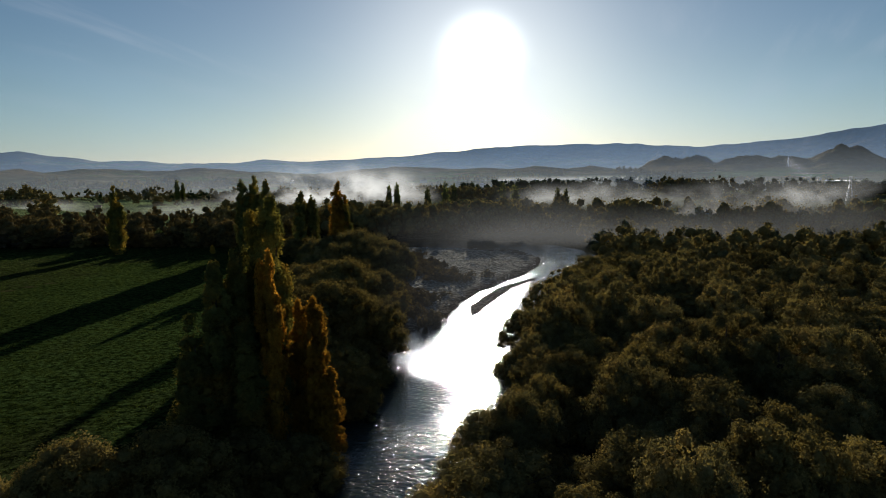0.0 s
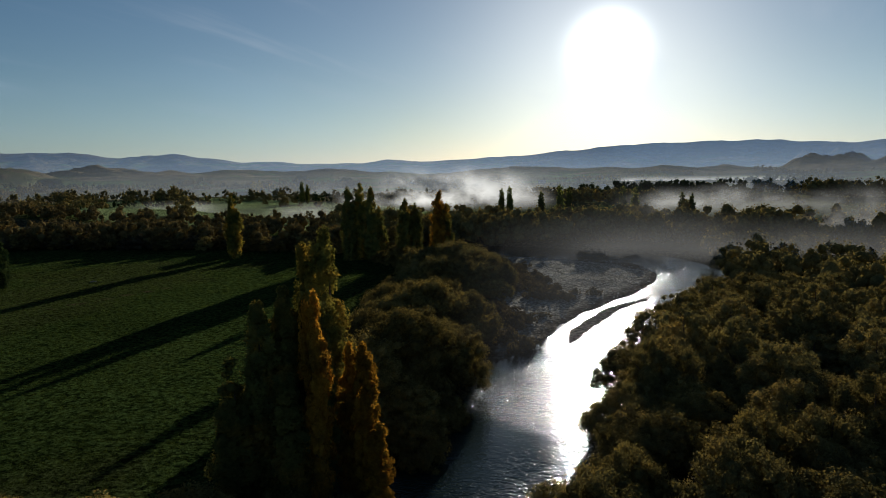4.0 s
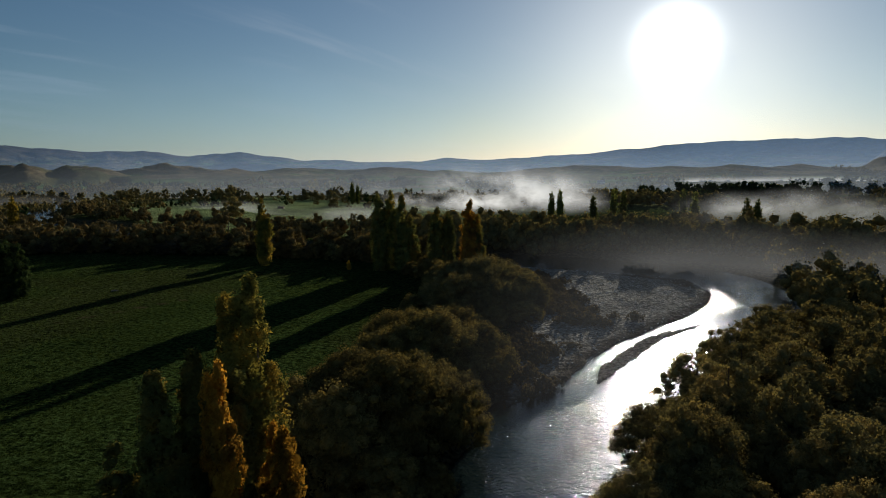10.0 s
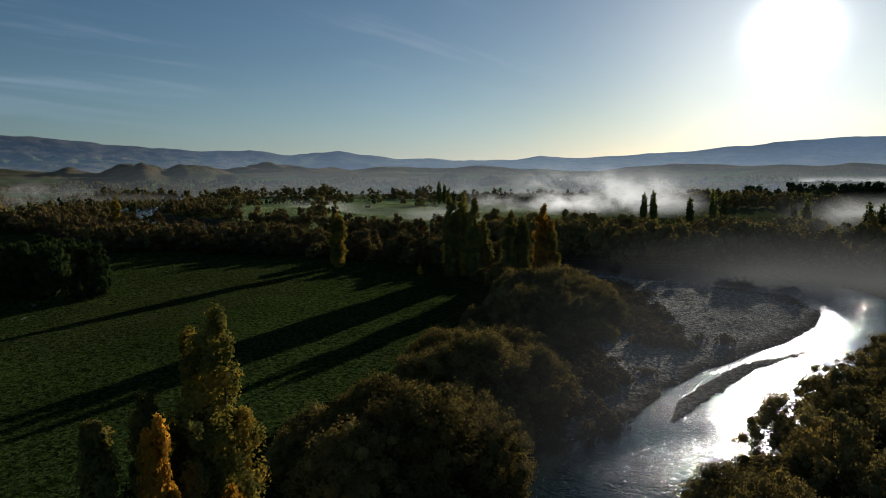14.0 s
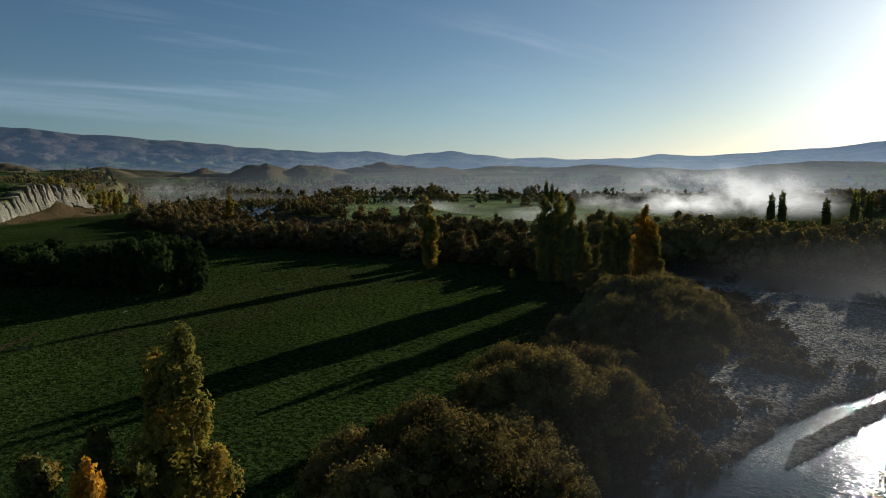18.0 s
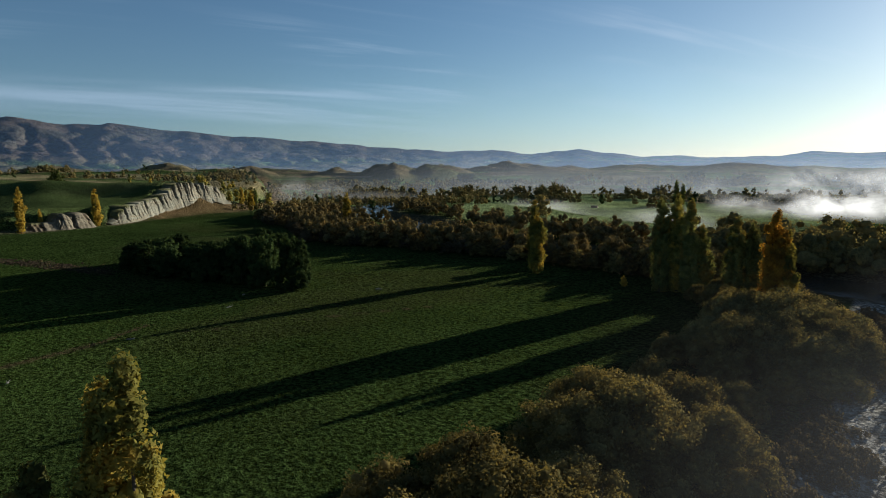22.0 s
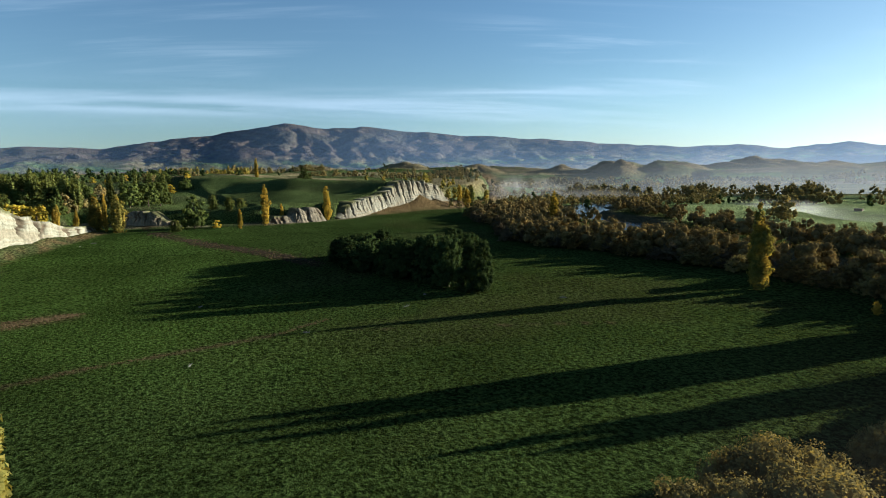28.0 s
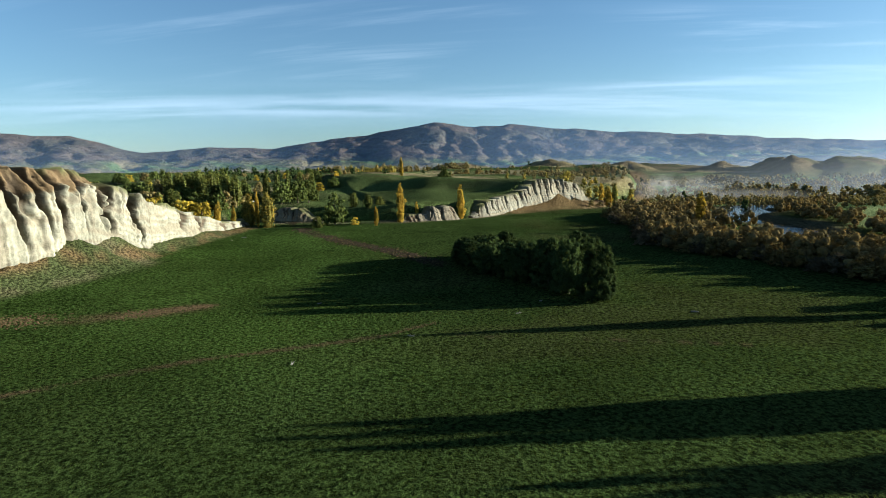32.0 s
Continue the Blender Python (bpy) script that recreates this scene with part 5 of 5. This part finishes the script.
def pylon(x, y, h, turn):
    """A lattice tower with one wide cross-arm and three hanging insulators."""
    ob = thing("power_pylon", "steel lattice power pylon with a wide cross-arm in the fields", "pylon", x, y, ground_z(x, y), turn, group="power pylons")
    foot, neck = 3.2, 0.8
    for sx in (-1, 1):
        for sy in (-1, 1):
            part("leg", tubes("leg", [[(sx * foot, sy * foot, -0.5, 0.16), (sx * neck, sy * neck, h * 0.72, 0.12), (sx * neck, sy * neck, h, 0.1)]], STEEL), ob)
    bars = []
    for k in range(7):
        a, b = h * 0.72 * k / 7, h * 0.72 * (k + 1) / 7
        wa, wb = foot + (neck - foot) * k / 7, foot + (neck - foot) * (k + 1) / 7
        for s in (-1, 1):
            bars += [[(-wa, s * wa, a, 0.06), (wb, s * wb, b, 0.06)], [(wa, s * wa, a, 0.06), (-wb, s * wb, b, 0.06)],
                     [(s * wa, -wa, a, 0.06), (s * wb, wb, b, 0.06)], [(s * wa, wa, a, 0.06), (s * wb, -wb, b, 0.06)]]
    part("brace", tubes("brace", bars, STEEL, 4), ob)
    part("crossarm", tubes("crossarm", [[(-9, 0, h * 0.9, 0.1), (9, 0, h * 0.9, 0.1)], [(-9, 0, h * 0.9, 0.08), (0, 0, h * 0.98, 0.08), (9, 0, h * 0.9, 0.08)],
                                        [(-9, 0, h * 0.9, 0.08), (0, 0, h * 0.82, 0.08), (9, 0, h * 0.9, 0.08)]], STEEL, 5), ob)
    for s in (-8.6, 0.0, 8.6):
        part("insulator", tubes("insulator", [[(s, 0, h * 0.9, 0.12), (s, 0, h * 0.9 - 0.7, 0.26), (s, 0, h * 0.9 - 1.6, 0.12)]], CABLE), ob)
    return ob


TOWERS = [(*polar(29.2, 2300), 40.0), (387.0, 596.0, 27.0), (560.0, 330.0, 27.0)]
for x, y, h in TOWERS:
    pylon(x, y, h, -20)
for s in (-8.6, 0.0, 8.6):
    for (ax, ay, ah), (bx, by, bh) in zip(TOWERS[:-1], TOWERS[1:]):
        az_, bz_ = ground_z(ax, ay) + ah * 0.9 - 1.6, ground_z(bx, by) + bh * 0.9 - 1.6
        dx, dy = s * math.cos(radians(-20)), s * math.sin(radians(-20))
        run = math.hypot(bx - ax, by - ay)
        path = [(ax + (bx - ax) * u + dx, ay + (by - ay) * u + dy, az_ + (bz_ - az_) * u - min(22, run * 0.022) * 4 * u * (1 - u), 0.06) for u in np.linspace(0, 1, 24)]
        tagged(new("power_cable", tubes("power_cable", [path], CABLE, 5)), "sagging bright power cable strung between pylons", "cable", "power cables")


def house(x, y, turn, long, wide, h, label, wall=WHITE_WALL):
    ob = thing("farmhouse", label, "house", x, y, ground_z(x, y) - 0.2, turn, group="farmhouses")
    walls = block("wall", (long, wide, h), (0, 0, h / 2), wall)
    body = part("wall", walls, ob)
    o, t = 0.5, 0.2
    lx, wy = long / 2 + o, wide / 2 + o
    up = wide * 0.38
    v = [(-lx, -wy, h - 0.1), (lx, -wy, h - 0.1), (lx, 0, h + up), (-lx, 0, h + up), (-lx, wy, h - 0.1), (lx, wy, h - 0.1)]
    v += [(a, b, c + t) for a, b, c in v]
    f = [(0, 1, 2, 3), (3, 2, 5, 4), (7, 6, 9, 8), (8, 9, 10, 11), (0, 3, 9, 6), (3, 4, 10, 9), (1, 7, 8, 2), (2, 8, 11, 5), (0, 6, 7, 1), (4, 5, 11, 10)]
    part("roof", sheet("roof", v, f, ROOF), ob)
    part("chimney", block("chimney", (0.7, 0.7, 2.2), (long * 0.2, 0.4, h + up), wall, 0.04), ob)
    for k in range(3):
        px = -long / 2 + long * (k + 0.7) / 3.4
        if k == 1:
            part("door", block("door", (1.0, 0.12, 2.05), (px, wide / 2 + 0.03, 1.1), TIMBER, 0.02), ob)
        else:
            pane = part("window", block("window", (1.5, 0.14, 1.3), (px, wide / 2 + 0.03, 1.7), GLASS, 0.02), ob)
            part("window_frame", block("window_frame", (1.7, 0.08, 0.12), (px, wide / 2 + 0.1, 1.02), WHITE_WALL), pane)
    return ob


for x, y, turn, label in ((-622, -68, 15, "white farmhouse with a grey roof among trees"), (-700, -190, 40, "white farmhouse at the edge of dry fields"),
                          (-540, 22, 70, "pale farm building half hidden by trees"), (-900, 120, 10, "far white farmhouse on the terrace")):
    house(x, y, turn, 8, 5, 2.5, label)
for az, d, turn in ((-8, 1250, 20), (3.5, 1150, 60), (-2, 1400, 5), (10, 1200, 30), (-14, 1500, 80)):
    x, y = polar(az, d)
    house(x, y, turn, 16, 9, 3.4, "distant farmhouse in the misty valley")
hx, hy = -330.0, 600.0
hut = thing("field_hut", "small dark timber hut in the pasture", "hut", hx, hy, ground_z(hx, hy) - 0.1, 12)
part("wall", block("wall", (6, 3.5, 2.0), (0, 0, 1.0), TIMBER, 0.05), hut)
part("roof", block("roof", (6.6, 4.1, 0.2), (0, 0, 2.1), SOIL, 0.05), hut)


# bleached driftwood on the pasture
def log(x, y, long, turn, seed):
    rng = np.random.default_rng(seed)
    bits = [[(u * long, 0.18 * long * math.sin(2.2 * u), 0.16 + 0.1 * u, 0.17 * (1 - 0.6 * u)) for u in np.linspace(-0.5, 0.5, 7)]]
    for k in range(3):
        u, a = rng.uniform(-0.3, 0.4), rng.uniform(0.3, 1.3) * (1 if k % 2 else -1)
        bits.append([(u * long + v * math.cos(a) * long * 0.35, v * math.sin(a) * long * 0.35, 0.2 + 0.45 * v, 0.08 * (1 - 0.7 * v)) for v in np.linspace(0, 1, 4)])
    ob = new("driftwood_log", tubes("driftwood_log", bits, PALE_WOOD))
    ob.matrix_basis = pose(x, y, ground_z(x, y), 0, 0, turn)
    return tagged(ob, "bleached driftwood branch lying on the pasture", "log", "driftwood on the pasture")


for k, (x, y, long, turn) in enumerate(((-153, 196, 4.5, 20), (-163, 147, 3.5, 80), (-146, 114, 4.0, 30), (-128, 86, 2.5, 140), (-362, 43, 6.0, 60), (-352, 38, 4.0, 10), (-190, 90, 2.5, 100), (-176, 158, 2.0, 15))):
    log(x, y, long * 0.45, turn, 200 + k)


def lump_mesh(name, size, mat, seed, flat=0.6):
    rng = np.random.default_rng(seed)
    bm = bmesh.new()
    bmesh.ops.create_icosphere(bm, subdivisions=1, radius=size)
    for v in bm.verts:
        v.co *= rng.uniform(0.75, 1.2)
        v.co.z *= flat
    me = bpy.data.meshes.new(name)
    bm.to_mesh(me)
    bm.free()
    me.materials.append(mat)
    return me


# clods along the turned strip, and stones on the gravel
def scatter(name, label, category, spots, size, mat, seed):
    rng = np.random.default_rng(seed)
    base = lump_mesh(name + "_piece", 1.0, mat, seed)
    v0 = np.array([v.co for v in base.vertices])
    f0 = np.array([p.vertices for p in base.polygons])
    spots = np.array(spots, float)
    z = land(spots[:, 0], spots[:, 1])[0]
    s = rng.uniform(0.4, 1.3, len(spots)) * size
    a = rng.uniform(0, 6.28, len(spots))
    vx = v0[None] * s[:, None, None]
    x = vx[..., 0] * np.cos(a)[:, None] - vx[..., 1] * np.sin(a)[:, None] + spots[:, :1]
    y = vx[..., 0] * np.sin(a)[:, None] + vx[..., 1] * np.cos(a)[:, None] + spots[:, 1:2]
    v = np.stack([x, y, vx[..., 2] + z[:, None] + 0.1 * s[:, None]], -1).reshape(-1, 3)
    f = (f0[None] + (np.arange(len(spots)) * len(v0))[:, None, None]).reshape(-1, 3)
    bpy.data.meshes.remove(base)
    tagged(new(name, sheet(name, v, f, mat)), label, category, kind="stuff")


def strip_spots(line, count, wide):
    """Places strewn in patches along a line, its width given at both ends."""
    spots = []
    pts = np.array(line, float)
    run = np.r_[0, np.cumsum(np.hypot(*np.diff(pts, axis=0).T))]
    while len(spots) < count:
        u = random.random()
        x, y = (np.interp(u * run[-1], run, pts[:, k]) for k in (0, 1))
        if lumps(np.array([u * run[-1]]), np.array([0.0]), 7, 3)[0] > random.uniform(-1.0, 0.3):
            w = wide[0] + (wide[1] - wide[0]) * u
            spots.append((x + random.gauss(0, w), y + random.gauss(0, w)))
    return spots


TURNED = ((-400, 70), (-375, 80), (-324, 104), (-301, 119), (-258, 137))
scatter("earth_clods", "dark clods of turned earth in a strip across the pasture", "earth", strip_spots(TURNED, 900, (2.5, 3.4)), 0.5, SOIL, 91)
scatter("earth_clods", "pale dry weeds among the turned earth", "earth", strip_spots(TURNED, 260, (3.0, 4.4)), 0.4, DEAD_WEED, 94)
scatter("dead_weeds", "brown dead weeds in a broad patchy band on the pasture", "weeds", strip_spots(((-184, -12), (-186, 9), (-184, 24), (-188, 38), (-196, 56)), 1500, (6.0, 1.2)), 0.32, DEAD_WEED, 92)
scatter("dead_weeds", "brown weeds in a thin line on the pasture", "weeds", strip_spots(((-112, 18), (-122, 36), (-135, 64), (-142, 88), (-148, 107), (-158, 122)), 1100, (0.7, 0.6)), 0.17, DEAD_WEED, 95)
spots = []
while len(spots) < 900:
    x, y = random.uniform(-30, 40), random.uniform(132, 288)
    if inside(np.array([x]), np.array([y]), BAR)[0]:
        spots.append((x, y))
scatter("gravel_stones", "grey river stones strewn over the gravel bank", "stones", spots, 0.28, STONE, 93)

# bare trees by the river meadow
for k, (x, y, h) in enumerate(((-232, 372, 9), (-262, 396, 8), (-205, 362, 8), (-180, 366, 7), (-300, 402, 9), (-150, 300, 8))):
    ob = thing("bare_tree", "small leafless tree at the river meadow", "tree", x, y, ground_z(x, y) - 0.1, k * 60, group="bare trees")
    trunk, arms = trunk_mesh(h, 0.22, 18, h * 0.5, 300 + k)
    part("trunk", trunk, ob)
    for arm in arms:
        part("limb", arm, ob)
